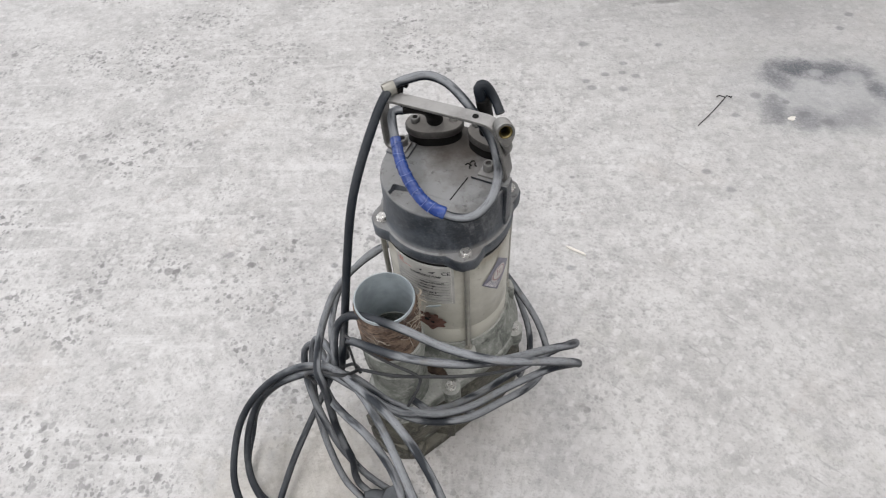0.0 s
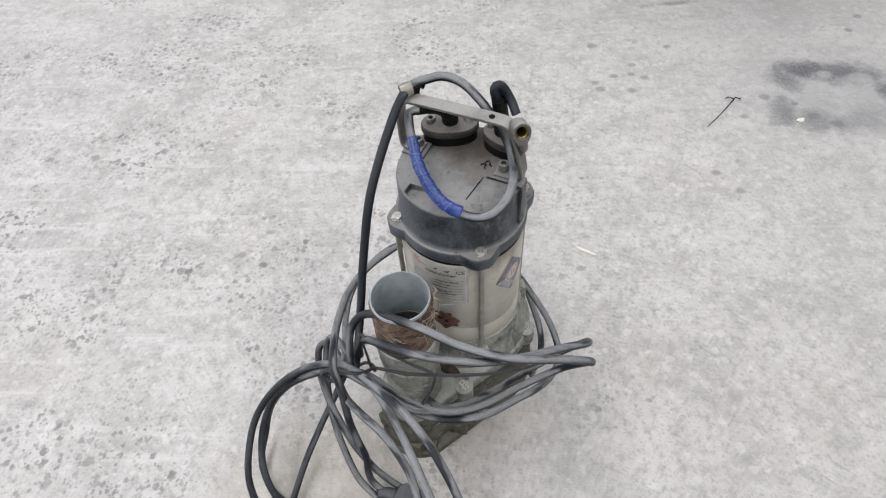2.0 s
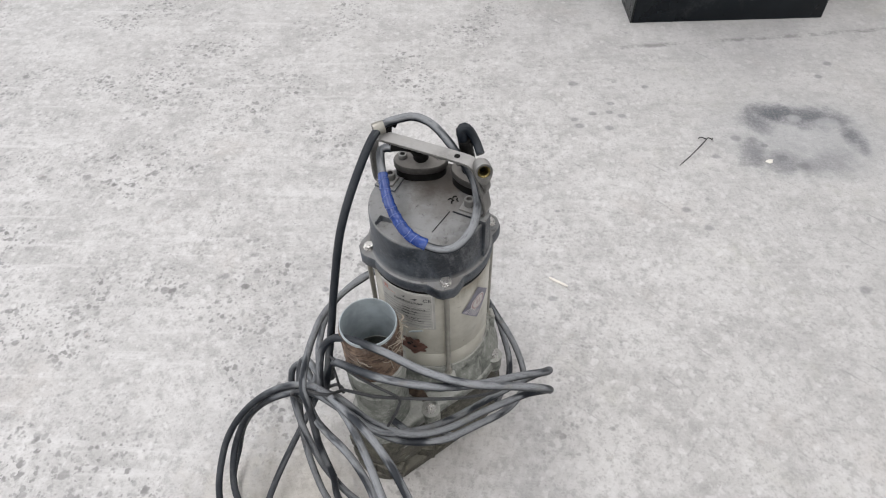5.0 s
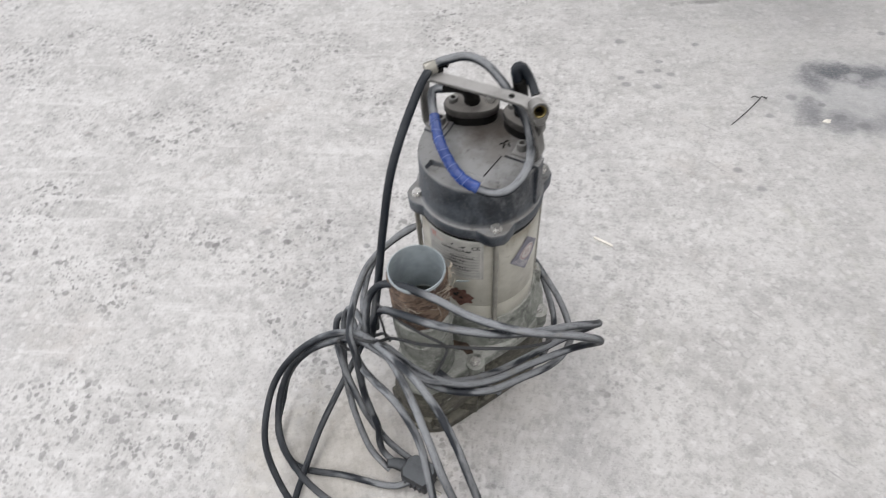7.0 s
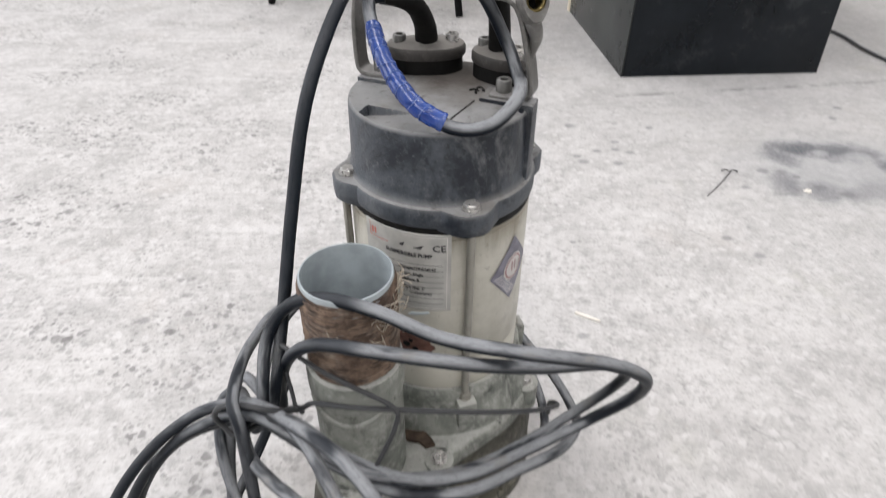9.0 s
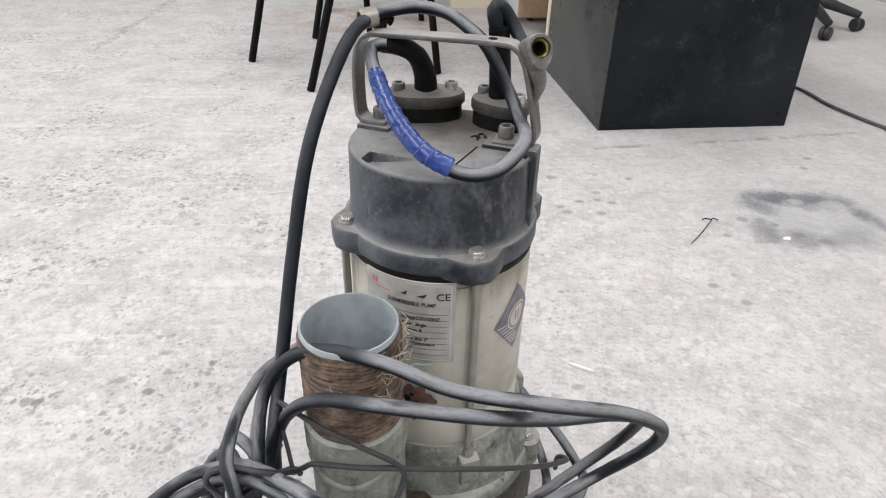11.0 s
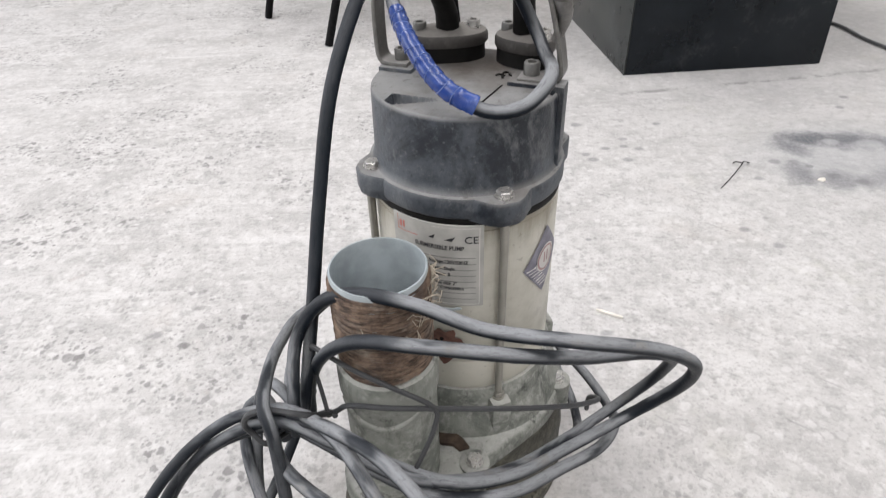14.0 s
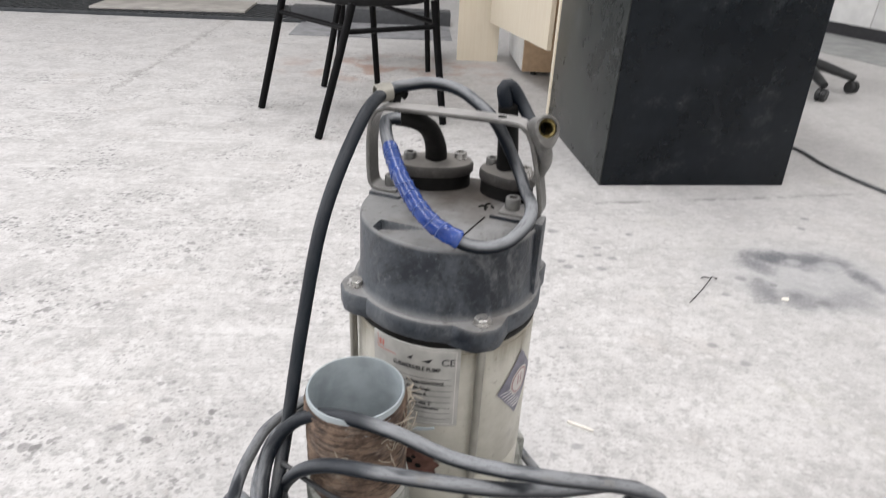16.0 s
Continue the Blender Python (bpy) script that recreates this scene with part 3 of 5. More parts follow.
alone("floor", floor, CONCRETE, "worn pale grey concrete workshop floor with stains", "floor", "structure")

for name, dims in (("wall_north", (-5, 6, 8.0, 8.2, 0, 4.5)), ("wall_south", (-5, 6, -5.2, -5.0, 0, 4.5)), ("wall_east", (6.0, 6.2, -5.2, 8.2, 0, 4.5))):
    alone(name, box(*dims), WALL, "plain white painted workshop wall", "wall", "structure")
west = bmesh.new()
for dims in ((-5.2, -5, -5.2, -1.2, 0, 4.5), (-5.2, -5, 3.6, 8.2, 0, 4.5), (-5.2, -5, -1.2, 3.6, 3.6, 4.5)):
    box(*dims, bm=west)
alone("wall_west", west, WALL, "plain white workshop wall with an open shutter gate", "wall", "structure")
alone("ceiling", box(-5.2, 6.2, -5.2, 8.2, 4.5, 4.6), CEILING, "light grey sheet ceiling of the workshop", "ceiling", "structure")

# ---- submersible pump ----
CX, CY = 0.0213, 0.5815
pump = thing("submersible_pump", (CX, CY, 0), "dusty grey submersible pump with dark cast head on concrete floor", "pump")
PX, PY = -0.047 - CX, 0.466 - CY
BOLT_ANGLES = [radians(a) for a in (-73, 17, 107, 197)]


def ringed(outline, z, s=1.0):
    return [(x * s, y * s, z) for x, y in outline]


base_line = hull_outline(0.106, PX, PY * 1.0, 0.06)
part("base_plate", loft([ringed(base_line, 0.0, 0.97), ringed(base_line, 0.002, 1.0), ringed(base_line, 0.018, 1.0), ringed(base_line, 0.02, 0.98)]), GRIMY, pump)
strainer = loft([ringed(base_line, 0.013, 0.86), ringed(base_line, 0.045, 0.86)])
part("strainer_core", strainer, BLACK_STEEL, pump, "dark strainer behind the inlet slots")
for k in range(0, 72, 4):
    x, y = base_line[k]
    a = math.degrees(math.atan2(y, x))
    d = math.hypot(x, y)
    post = box(d - 0.016, d - 0.003, -0.0135, 0.0135, 0.012, 0.045, 0.0015)
    moved(post, Matrix.Rotation(radians(a), 4, "Z"))
    part("strainer_rib", post, GRIMY, pump)
volute_line = hull_outline(0.1, PX, PY, 0.052)
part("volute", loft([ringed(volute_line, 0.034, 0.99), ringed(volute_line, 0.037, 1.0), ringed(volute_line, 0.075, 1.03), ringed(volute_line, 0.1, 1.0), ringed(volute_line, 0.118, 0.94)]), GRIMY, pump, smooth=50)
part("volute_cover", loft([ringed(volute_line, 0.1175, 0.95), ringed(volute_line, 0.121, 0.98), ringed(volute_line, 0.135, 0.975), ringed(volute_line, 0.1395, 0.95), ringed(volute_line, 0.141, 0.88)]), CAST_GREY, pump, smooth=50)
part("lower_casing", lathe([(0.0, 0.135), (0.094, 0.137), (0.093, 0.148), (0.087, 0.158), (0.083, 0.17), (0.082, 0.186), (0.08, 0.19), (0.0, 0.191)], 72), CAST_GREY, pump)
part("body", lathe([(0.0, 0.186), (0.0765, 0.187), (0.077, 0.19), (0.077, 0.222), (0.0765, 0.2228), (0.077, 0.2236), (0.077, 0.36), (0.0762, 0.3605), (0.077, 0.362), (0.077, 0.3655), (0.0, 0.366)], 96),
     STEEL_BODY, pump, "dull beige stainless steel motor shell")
for a in BOLT_ANGLES:
    ux, uy = math.cos(a), math.sin(a)
    part("tie_rod", lathe([(0.0, 0.17), (0.0034, 0.17), (0.0034, 0.372), (0.0, 0.372)], 12, 0.082 * ux, 0.082 * uy), ROD, pump)
    part("rod_nut", hexagon_bolt(0.082 * ux, 0.082 * uy, 0.18, 0.0052, 0.006), ROD, pump)
    lug = box(0.062, 0.0935, -0.0095, 0.0095, 0.1, 0.18, 0.004)
    part("lower_lug", moved(lug, Matrix.Rotation(a, 4, "Z")), CAST_GREY, pump)
for x, y, z in ((-0.0003, -0.1205, 0.143), (0.0897, -0.027, 0.143), (-0.085, 0.05, 0.143), (0.02, 0.09, 0.143)):
    pad = lathe([(0.0, z - 0.03), (0.0135, z - 0.03), (0.0135, z - 0.001), (0.012, z), (0.0, z)], 24, x, y)
    part("bolt_pad", pad, CAST_GREY, pump)
    part("volute_bolt", hexagon_bolt(x, y, z, 0.0068, 0.0055, x * 40), BOLT, pump)

# head casting with its flange
part("gasket", lathe([(0.0, 0.3652), (0.0772, 0.3654), (0.0776, 0.368), (0.0772, 0.3717), (0.0, 0.3718)], 72), BOOT, pump, "dark oily gasket under the flange")
part("upper_flange", lathe([(0.0, 0.3715), (0.0765, 0.3715), (0.0785, 0.373), (0.0795, 0.3755), (0.0795, 0.387), (0.0785, 0.3895), (0.076, 0.3905), (0.0, 0.3905)], 96), CAST_DARK, pump)
for n, a in enumerate(BOLT_ANGLES):
    ux, uy = math.cos(a), math.sin(a)
    shape = [(0.058, -0.029), (0.0735, -0.0255), (0.0865, -0.0135), (0.0905, -0.007), (0.0905, 0.007), (0.0865, 0.0135), (0.0735, 0.0255), (0.058, 0.029)]
    lug = loft([[(x * s, y * s, z) for x, y in shape] for s, z in ((0.985, 0.3705), (1.0, 0.3725), (1.0, 0.3875), (0.985, 0.3898))])
    part("flange_lug", moved(lug, Matrix.Rotation(a, 4, "Z")), CAST_DARK, pump)
    part("flange_bolt", hexagon_bolt(0.0785 * ux, 0.0785 * uy, 0.3899, 0.0064, 0.005, 0.3 * n), BOLT, pump)
head = lathe([(0.0, 0.389), (0.0768, 0.3895), (0.0745, 0.3925), (0.0737, 0.398), (0.0728, 0.4455), (0.0722, 0.448), (0.0708, 0.4492)], 360)
# cast top with a wedge-shaped pocket and a chamfered front corner
POCKET_A, POCKET_B = Vector((-0.055, -0.024)), Vector((0.009, -0.05))
CORNER_A, CORNER_B = Vector((0.009, -0.05)), Vector((0.052, -0.031))


def head_height(x, y):
    p = Vector((x, y))
    way = POCKET_B - POCKET_A
    s, q = (p - POCKET_A).dot(way) / way.length_squared, (p - POCKET_A).dot(Vector((way.y, -way.x)).normalized())
    z = 0.4492
    if 0 < s < 1 and q > 0:
        z -= max(0.0012, 0.0085 * (1 - s / 0.62)) * max(0.0, 1 - q / 0.026) * min(1.0, q / 0.0008)
    way = CORNER_B - CORNER_A
    s, q = (p - CORNER_A).dot(way) / way.length_squared, (p - CORNER_A).dot(Vector((way.y, -way.x)).normalized())
    if s > 0 and q > 0:
        z -= min(0.0032, 0.6 * q) * min(1.0, s * 6)
    return z


cap = [[head.verts.new((0, 0, 0.4492))]]
for k in range(1, 111):
    r = 0.0708 * k / 110
    cap.append([head.verts.new((r * math.cos(a), r * math.sin(a), head_height(r * math.cos(a), r * math.sin(a)))) for a in (2 * math.pi * j / 360 for j in range(360))])
for lower, upper in zip(cap[1:], cap[2:]):
    for j in range(360):
        head.faces.new((lower[j], lower[(j + 1) % 360], upper[(j + 1) % 360], upper[j]))
for j in range(360):
    head.faces.new((cap[0][0], cap[1][j], cap[1][(j + 1) % 360]))
bmesh.ops.remove_doubles(head, verts=head.verts, dist=0.00005)
part("head", head, CAST_DARK, pump, "dark cast iron motor head covered in dust")
# dark strip added in place of the shade along a step edge
part("step_edge_strip", moved(box(-0.019, 0.019, -0.0006, 0.0006, 0.4488, 0.4498, 0.0003), pose(0.0165, -0.032, 0, 0, 0, 60)), BOOT, pump, "thin dark strip for the shaded step edge on the head")
for a, reach, wide in ((-21, 0.0765, 0.0085),):
    rib = box(0.06, reach, -wide, wide, 0.388, 0.4535, 0.0018)
    part("head_rib", moved(rib, Matrix.Rotation(radians(a), 4, "Z")), CAST_DARK, pump)

for k, (x, y) in enumerate(((0.026, 0.004), (0.031, 0.008), (0.029, 0.0005), (0.035, 0.004))):
    part("cast_mark", moved(tube([(-0.003, 0, 0.4492), (0.0, 0.0015, 0.4498), (0.003, 0, 0.4492)], 0.0009, 8, 0.002), pose(x, y, 0, 0, 0, 35 * k)), BOOT, pump)
# cable glands
def gland(x, y, turn, long, wide, boot_r):
    """An oval cable gland with its two socket bolts; its long axis lies at the angle turn."""
    def oval(s, z):
        out = []
        for k in range(48):
            a = 2 * math.pi * k / 48
            px, py = math.copysign(abs(math.cos(a)) ** 0.8, math.cos(a)) * long / 2 * s, math.copysign(abs(math.sin(a)) ** 0.95, math.sin(a)) * wide / 2 * s
            out.append((px, py, z))
        return out
    m = pose(x, y, 0, 0, 0, turn)
    part("gland_seat", moved(loft([oval(0.96, 0.444), oval(0.94, 0.4615)]), m), BOOT, pump, "dark gland seat")
    part("gland_cover", moved(loft([oval(0.98, 0.461), oval(1.02, 0.4625), oval(1.02, 0.468), oval(0.97, 0.4705), oval(0.5, 0.4735)]), m), GLAND, pump, "dusty oval gland cover")
    for s in (-1, 1):
        q = m @ Vector((s * long * 0.33, 0, 0))
        part("gland_bolt", socket_bolt(q.x, q.y, 0.4695, 0.0056, 0.0085), BOLT_DARK if s < 0 else BOLT, pump)


gland(-0.0123, 0.0535, 3, 0.066, 0.04, 0.01)
gland(0.0487, 0.0325, -42, 0.05, 0.036, 0.01)


def local(points):
    return [(x - CX, y - CY, z) for x, y, z in points]


part("gland_boot", tube(local([(0.0095, 0.634, 0.468), (0.009, 0.629, 0.485), (0.002, 0.618, 0.504), (-0.01, 0.609, 0.513), (-0.024, 0.602, 0.5165)]), (0.0098, 0.0062), 16), BOOT, pump, "black rubber cable boot")
part("gland_boot", tube(local([(0.069, 0.614, 0.468), (0.0675, 0.61, 0.49), (0.065, 0.605, 0.515), (0.063, 0.602, 0.53)]), (0.0092, 0.0078), 16), BOOT, pump, "black rubber cable boot")
stub = tube(local([(0.0635, 0.602, 0.522), (0.0605, 0.602, 0.533), (0.059, 0.603, 0.5415), (0.063, 0.605, 0.5435), (0.0695, 0.605, 0.537), (0.0765, 0.6, 0.5265), (0.0815, 0.59, 0.5185)]), (0.006, 0.0048), 14, 0.003, 0.12)
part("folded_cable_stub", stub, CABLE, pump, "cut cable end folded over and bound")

# carrying handle: one bent steel strip
HX, HY, HTURN = 0.019 - CX, 0.592 - CY, -23.0


def strip(path, half, thick, taper=None):
    """A flat strip along (u, z) points in the plane y = 0, half wide to each side."""
    line = [Vector((q.x, 0, q.z)) for q in glide([(u, 0, z) for u, z in path], 0.004)]
    outlines = []
    for i, q in enumerate(line):
        way = (line[min(i + 1, len(line) - 1)] - line[max(i - 1, 0)]).normalized()
        nor = Vector((-way.z, 0, way.x)) * thick / 2
        h = half
        e = 0.0008
        outlines.append([tuple(q + s * nor * k + Vector((0, w, 0))) for s, k, w in ((1, 1, -h + e), (1, 1, h - e), (1, 0.4, h), (-1, 0.4, h), (-1, 1, h - e), (-1, 1, -h + e), (-1, 0.4, -h), (1, 0.4, -h))])
    return loft(outlines)


handle = strip([(-0.043, 0.4535), (-0.06, 0.4535), (-0.067, 0.4575), (-0.0685, 0.475), (-0.068, 0.497), (-0.0645, 0.514), (-0.056, 0.5215), (-0.04, 0.523), (0.0, 0.5245), (0.045, 0.5255), (0.058, 0.5235),
                (0.065, 0.515), (0.071, 0.495), (0.0765, 0.47), (0.0775, 0.458), (0.072, 0.4535), (0.06, 0.4525), (0.046, 0.4525)], 0.0087, 0.0034)
part("handle", moved(handle, pose(HX, HY, 0, 0, 0, HTURN)), HANDLE, pump, "worn flat steel carrying handle", 50)
for u in (-0.0515, 0.054):
    m = pose(HX, HY, 0, 0, 0, HTURN)
    q = m @ Vector((u, 0.003, 0))
    part("handle_bolt", socket_bolt(q.x, q.y, 0.4545, 0.0062, 0.0092), BOLT_DARK, pump)
    foot = box(u - 0.0145, u + 0.0135, -0.0125, 0.0125, 0.447, 0.4523, 0.0012)
    part("handle_foot", moved(foot, m), CAST_DARK, pump)
hole = lathe([(0.0, 0.5268), (0.0034, 0.5268), (0.0034, 0.5276), (0.0, 0.5276)], 16, 0.04, 0.0)
part("strip_hole", moved(hole, pose(HX, HY, 0, 0, 0, HTURN)), BOOT, pump, "dark hole drilled in the handle")
# ring at the end of the handle with a brass thimble
ring = lathe([(0.0072, -0.010), (0.0093, -0.010), (0.0099, -0.008), (0.0099, 0.009), (0.0093, 0.0105), (0.0072, 0.0105)], 32, closed=True)
for v in ring.verts:
    if v.co.y < 0 and v.co.xy.length > 0.008:
        v.co.y *= 1 - 55 * v.co.y
aim = pose(0.0835 - CX, 0.561 - CY, 0.5235, 68, 0, 12)
part("handle_ring", moved(ring, aim), HANDLE, pump, "steel ring at the end of the handle")
part("thimble", moved(lathe([(0.005, -0.0095), (0.0073, -0.0095), (0.0073, 0.0085), (0.0062, 0.0092), (0.005, 0.008)], 28, closed=True), aim), BRASS, pump, "dirty brass thimble in the ring")
# black disc added to darken the hole as shade would
part("ring_hole_shade", moved(lathe([(0.0, -0.007), (0.0052, -0.007), (0.0052, -0.0055), (0.0, -0.005)], 24), aim), BOOT, pump, "black disc for the shade inside the thimble")
lip = tube([(0.0, 0.0, 0.0), (0.004, -0.003, -0.008), (0.006, 0.0, -0.016), (0.004, 0.003, -0.026), (0.001, 0.004, -0.034)], (0.006, 0.004), 12, 0.003, 0.35)
part("ring_bracket", moved(lip, pose(0.083 - CX, 0.561 - CY, 0.515)), HANDLE, pump, "lumpy weld under the ring")
clip = lathe([(0.0056, -0.0065), (0.0072, -0.0065), (0.0076, 0.0), (0.0072, 0.0065), (0.0056, 0.0065)], 28, closed=True)
part("cable_clip", moved(clip, look((-0.0345 - CX, 0.615 - CY, 0.5325), (0.2 - CX, 0.72 - CY, 0.56))), ROD, pump, "bent metal cable clip")
knob = tube([(-0.027 - CX, 0.622 - CY, 0.522), (-0.022 - CX, 0.626 - CY, 0.529), (-0.017 - CX, 0.628 - CY, 0.527)], (0.005, 0.0035), 10, 0.002, 0.5)
part("tie_knot", knob, BOOT, pump, "frayed black tie on the handle")


# plates bent round the shell
def wrapped(a0, a1, z0, z1, r, n=28, bm=None):
    """A thin plate on the shell between two angles (degrees) and two heights."""
    bm = bm or bmesh.new()
    grid = []
    for k in range(n + 1):
        a = radians(a0 + (a1 - a0) * k / n)
        grid.append([bm.verts.new((q * math.cos(a), q * math.sin(a), z)) for q, z in ((r - 0.0008, z0), (r, z0 + 0.0006), (r, z1 - 0.0006), (r - 0.0008, z1))])
    for a, b in zip(grid, grid[1:]):
        for j in range(3):
            bm.faces.new((a[j], b[j], b[j + 1], a[j + 1]))
    return bm


def curved_text(words, a1, z, size, r, squeeze=0.85):
    """Raised letters on the shell, ending at the angle a1 on the base line z."""
    data = bpy.data.curves.new("words", "FONT")
    data.body, data.size, data.space_character = words, size, 1.0
    data.resolution_u, data.offset = 2, 0.00012
    ob = bpy.data.objects.new("words", data)
    scene.collection.objects.link(ob)
    bpy.context.view_layer.update()
    mesh = bpy.data.meshes.new_from_object(ob.evaluated_get(bpy.context.evaluated_depsgraph_get()))
    bpy.data.objects.remove(ob)
    bm = bmesh.new()
    bm.from_mesh(mesh)
    bpy.data.meshes.remove(mesh)
    last = max(v.co.x for v in bm.verts)
    for v in bm.verts:
        a = radians(a1) - (last - v.co.x) * squeeze / r
        v.co = Vector((r * math.cos(a), r * math.sin(a), z + v.co.y))
    return bm


SHELL = 0.077
tag = part("nameplate", wrapped(-139.5, -83.5, 0.288, 0.367, SHELL + 0.0009), PLATE, pump, "silver nameplate with dark print")
rim = SHELL + 0.0012
for a0, a1, z0, z1 in ((-113, -85.7, 0.3636, 0.3644), (-113, -85.7, 0.2905, 0.2913)):
    part("print_line", wrapped(a0, a1, z0, z1, rim, 14), PRINT_LIGHT, tag)
part("print_line", wrapped(-86.2, -85.7, 0.291, 0.364, rim, 2), PRINT_LIGHT, tag)
for k in range(8):
    z = 0.3365 - 0.0058 * k
    part("print_line", wrapped(-138, -88, z, z + 0.0005, rim, 16), PRINT_FAINT, tag)
for words, a1, z, size in (("SUBMERSIBLE PUMP", -94.6, 0.3442, 0.0054), ("CE", -86.6, 0.3508, 0.0092), ("Voltage:220V/50HZ", -92.3, 0.3312, 0.0046), ("Phase: Single", -100, 0.3249, 0.0046), ("Insulation: B", -102.6, 0.319, 0.0046),
                           ('Pipe size: 2"', -99, 0.3104, 0.0046), ("Corporation", -94.9, 0.3056, 0.0044)):
    part("lettering", curved_text(words, a1, z, size, rim + 0.0002, 1.0 if words == "CE" else 0.85), PRINT, tag, 'dark lettering reading ' + words.replace('"', " inch"))
for a0, z, w in ((-115, 0.3538, 4.0), (-106, 0.3528, 6.5)):
    mark = bmesh.new()
    mark.faces.new([mark.verts.new((rim * math.cos(radians(a)), rim * math.sin(radians(a)), zz)) for a, zz in ((a0, z), (a0 + w * 0.7, z - 0.0008), (a0 + w, z + 0.0035), (a0 + w * 0.4, z + 0.0015))])
    part("bird_mark", mark, PRINT, tag)
logo = wrapped(-136, -122, 0.3525, 0.353, rim, 8)
wrapped(-136, -135.6, 0.3525, 0.366, rim, 2, bm=logo)
part("logo_line", logo, PRINT_RED, tag)
part("logo_block", wrapped(-134.5, -132.8, 0.355, 0.3615, rim, 3), PRINT_RED, tag)
part("logo_block", wrapped(-132.0, -130.6, 0.355, 0.3615, rim, 3), PRINT_RED, tag)


def diamond(ac, zc, wide, tall, r, n=16):
    bm = bmesh.new()
    cols = []
    for k in range(n + 1):
        s = -1 + 2 * k / n
        a, h = radians(ac + wide * s), tall * (1 - abs(s)) + 0.0001
        cols.append([bm.verts.new((r * math.cos(a), r * math.sin(a), zc + q * h)) for q in (-1, 0, 1)])
    for a, b in zip(cols, cols[1:]):
        for j in range(2):
            bm.faces.new((a[j], b[j], b[j + 1], a[j + 1]))
    return bm


def disc(ac, zc, r_in, r_out, r, n=32):
    bm = bmesh.new()
    rings = []
    for q in (r_in, r_out):
        rings.append([bm.verts.new((r * math.cos(radians(ac) + q * math.cos(t) / r), r * math.sin(radians(ac) + q * math.cos(t) / r), zc + q * math.sin(t))) for t in (2 * math.pi * k / n for k in range(n))])
    for k in range(n):
        j = (k + 1) % n
        bm.faces.new((rings[0][k], rings[0][j], rings[1][j], rings[1][k]))
    if r_in < 0.0005:
        bmesh.ops.remove_doubles(bm, verts=rings[0], dist=0.001)
    return bm


emblem = part("emblem", diamond(-37.5, 0.311, 20, 0.034, SHELL + 0.0009), EMBLEM, pump, "faded violet diamond emblem")
part("emblem_disc", disc(-36.5, 0.3125, 0.0004, 0.0135, SHELL + 0.0012), PRINT_LIGHT, emblem)
part("emblem_ring", disc(-36.5, 0.3125, 0.0102, 0.0122, SHELL + 0.0014), EMBLEM_RED, emblem)
part("emblem_stroke", wrapped(-39, -37.5, 0.308, 0.319, SHELL + 0.0014, 3), EMBLEM_RED, emblem)
part("emblem_stroke", wrapped(-35.7, -34.3, 0.308, 0.319, SHELL + 0.0014, 3), EMBLEM_RED, emblem)
for k in range(7):
    z = 0.308 - 0.0037 * k
    reach = 20 * (1 - abs(z - 0.311) / 0.034)
    part("emblem_stripe", wrapped(-37.5 - reach + 1.0, min(-37.5 + reach - 1.0, -46 + 2.4 * k), z, z + 0.0015, SHELL + 0.0012, 6), PRINT_LIGHT, emblem)

# round rust scab on the shell behind the outlet
scab = disc(-108, 0.243, 0.0004, 0.0185, SHELL + 0.0012, 40)
for v in scab.verts:
    a = math.atan2(v.co.y, v.co.x)
    w = 1 + 0.55 * noise.noise(v.co * 130)
    a = radians(-108) + (a - radians(-108)) * w
    v.co = Vector(((SHELL + 0.0012) * math.cos(a), (SHELL + 0.0012) * math.sin(a), 0.243 + (v.co.z - 0.243) * w))
part("rust_scab", scab, RUST, pump, "flaking red rust scab on the shell")
for ac, zc, r in ((-112, 0.245, 0.0035), (-106, 0.241, 0.0028), (-109, 0.25, 0.002)):
    part("rust_hole", disc(ac, zc, 0.0004, r, SHELL + 0.0017, 14), BOOT, pump)
# rust-brown patch, its colour darkened for the shaded recess beside the elbow
flake = [(-0.04, -0.086), (-0.028, -0.082), (-0.016, -0.088), (-0.008, -0.098), (-0.004, -0.106), (-0.013, -0.109), (-0.019, -0.103), (-0.029, -0.101), (-0.037, -0.095)]
part("recess_rust_patch", loft([[(-0.022 + (x + 0.022) * k, -0.096 + (y + 0.096) * k, z + 0.12 * (x + 0.022)) for x, y in flake] for k, z in ((1.0, 0.137), (1.0, 0.1425), (0.85, 0.1445))]), RUST_BROWN, pump, "rusty brown patch, darkened for the recess by the volute bolt")

scrap = loft([[(x, y, z * s) for x, z in ((-0.009, -0.001), (-0.003, -0.0022), (0.004, -0.0012), (0.0095, 0.0004), (0.008, 0.0022), (0.002, 0.0012), (-0.006, 0.0018))] for s, y in ((1.0, 0.0), (1.0, -0.0006), (0.8, -0.001))])
part("torn_foil", moved(scrap, pose(-0.018, -0.081, 0.289, 0, 12, 10)), GALV, pump, "torn scrap of silver foil")
# outlet: cast elbow, threaded nipple wound with hemp
elbow = lathe([(0.0, 0.05), (0.052, 0.05), (0.052, 0.09), (0.046, 0.112), (0.0405, 0.125), (0.0375, 0.14), (0.0372, 0.236), (0.0385, 0.247), (0.0396, 0.253), (0.0396, 0.271), (0.0384, 0.2765), (0.034, 0.279), (0.0317, 0.278), (0.0312, 0.19), (0.0, 0.18)], 64, PX, PY)
part("outlet_elbow", elbow, CAST_GREY, pump, "grey cast outlet elbow")
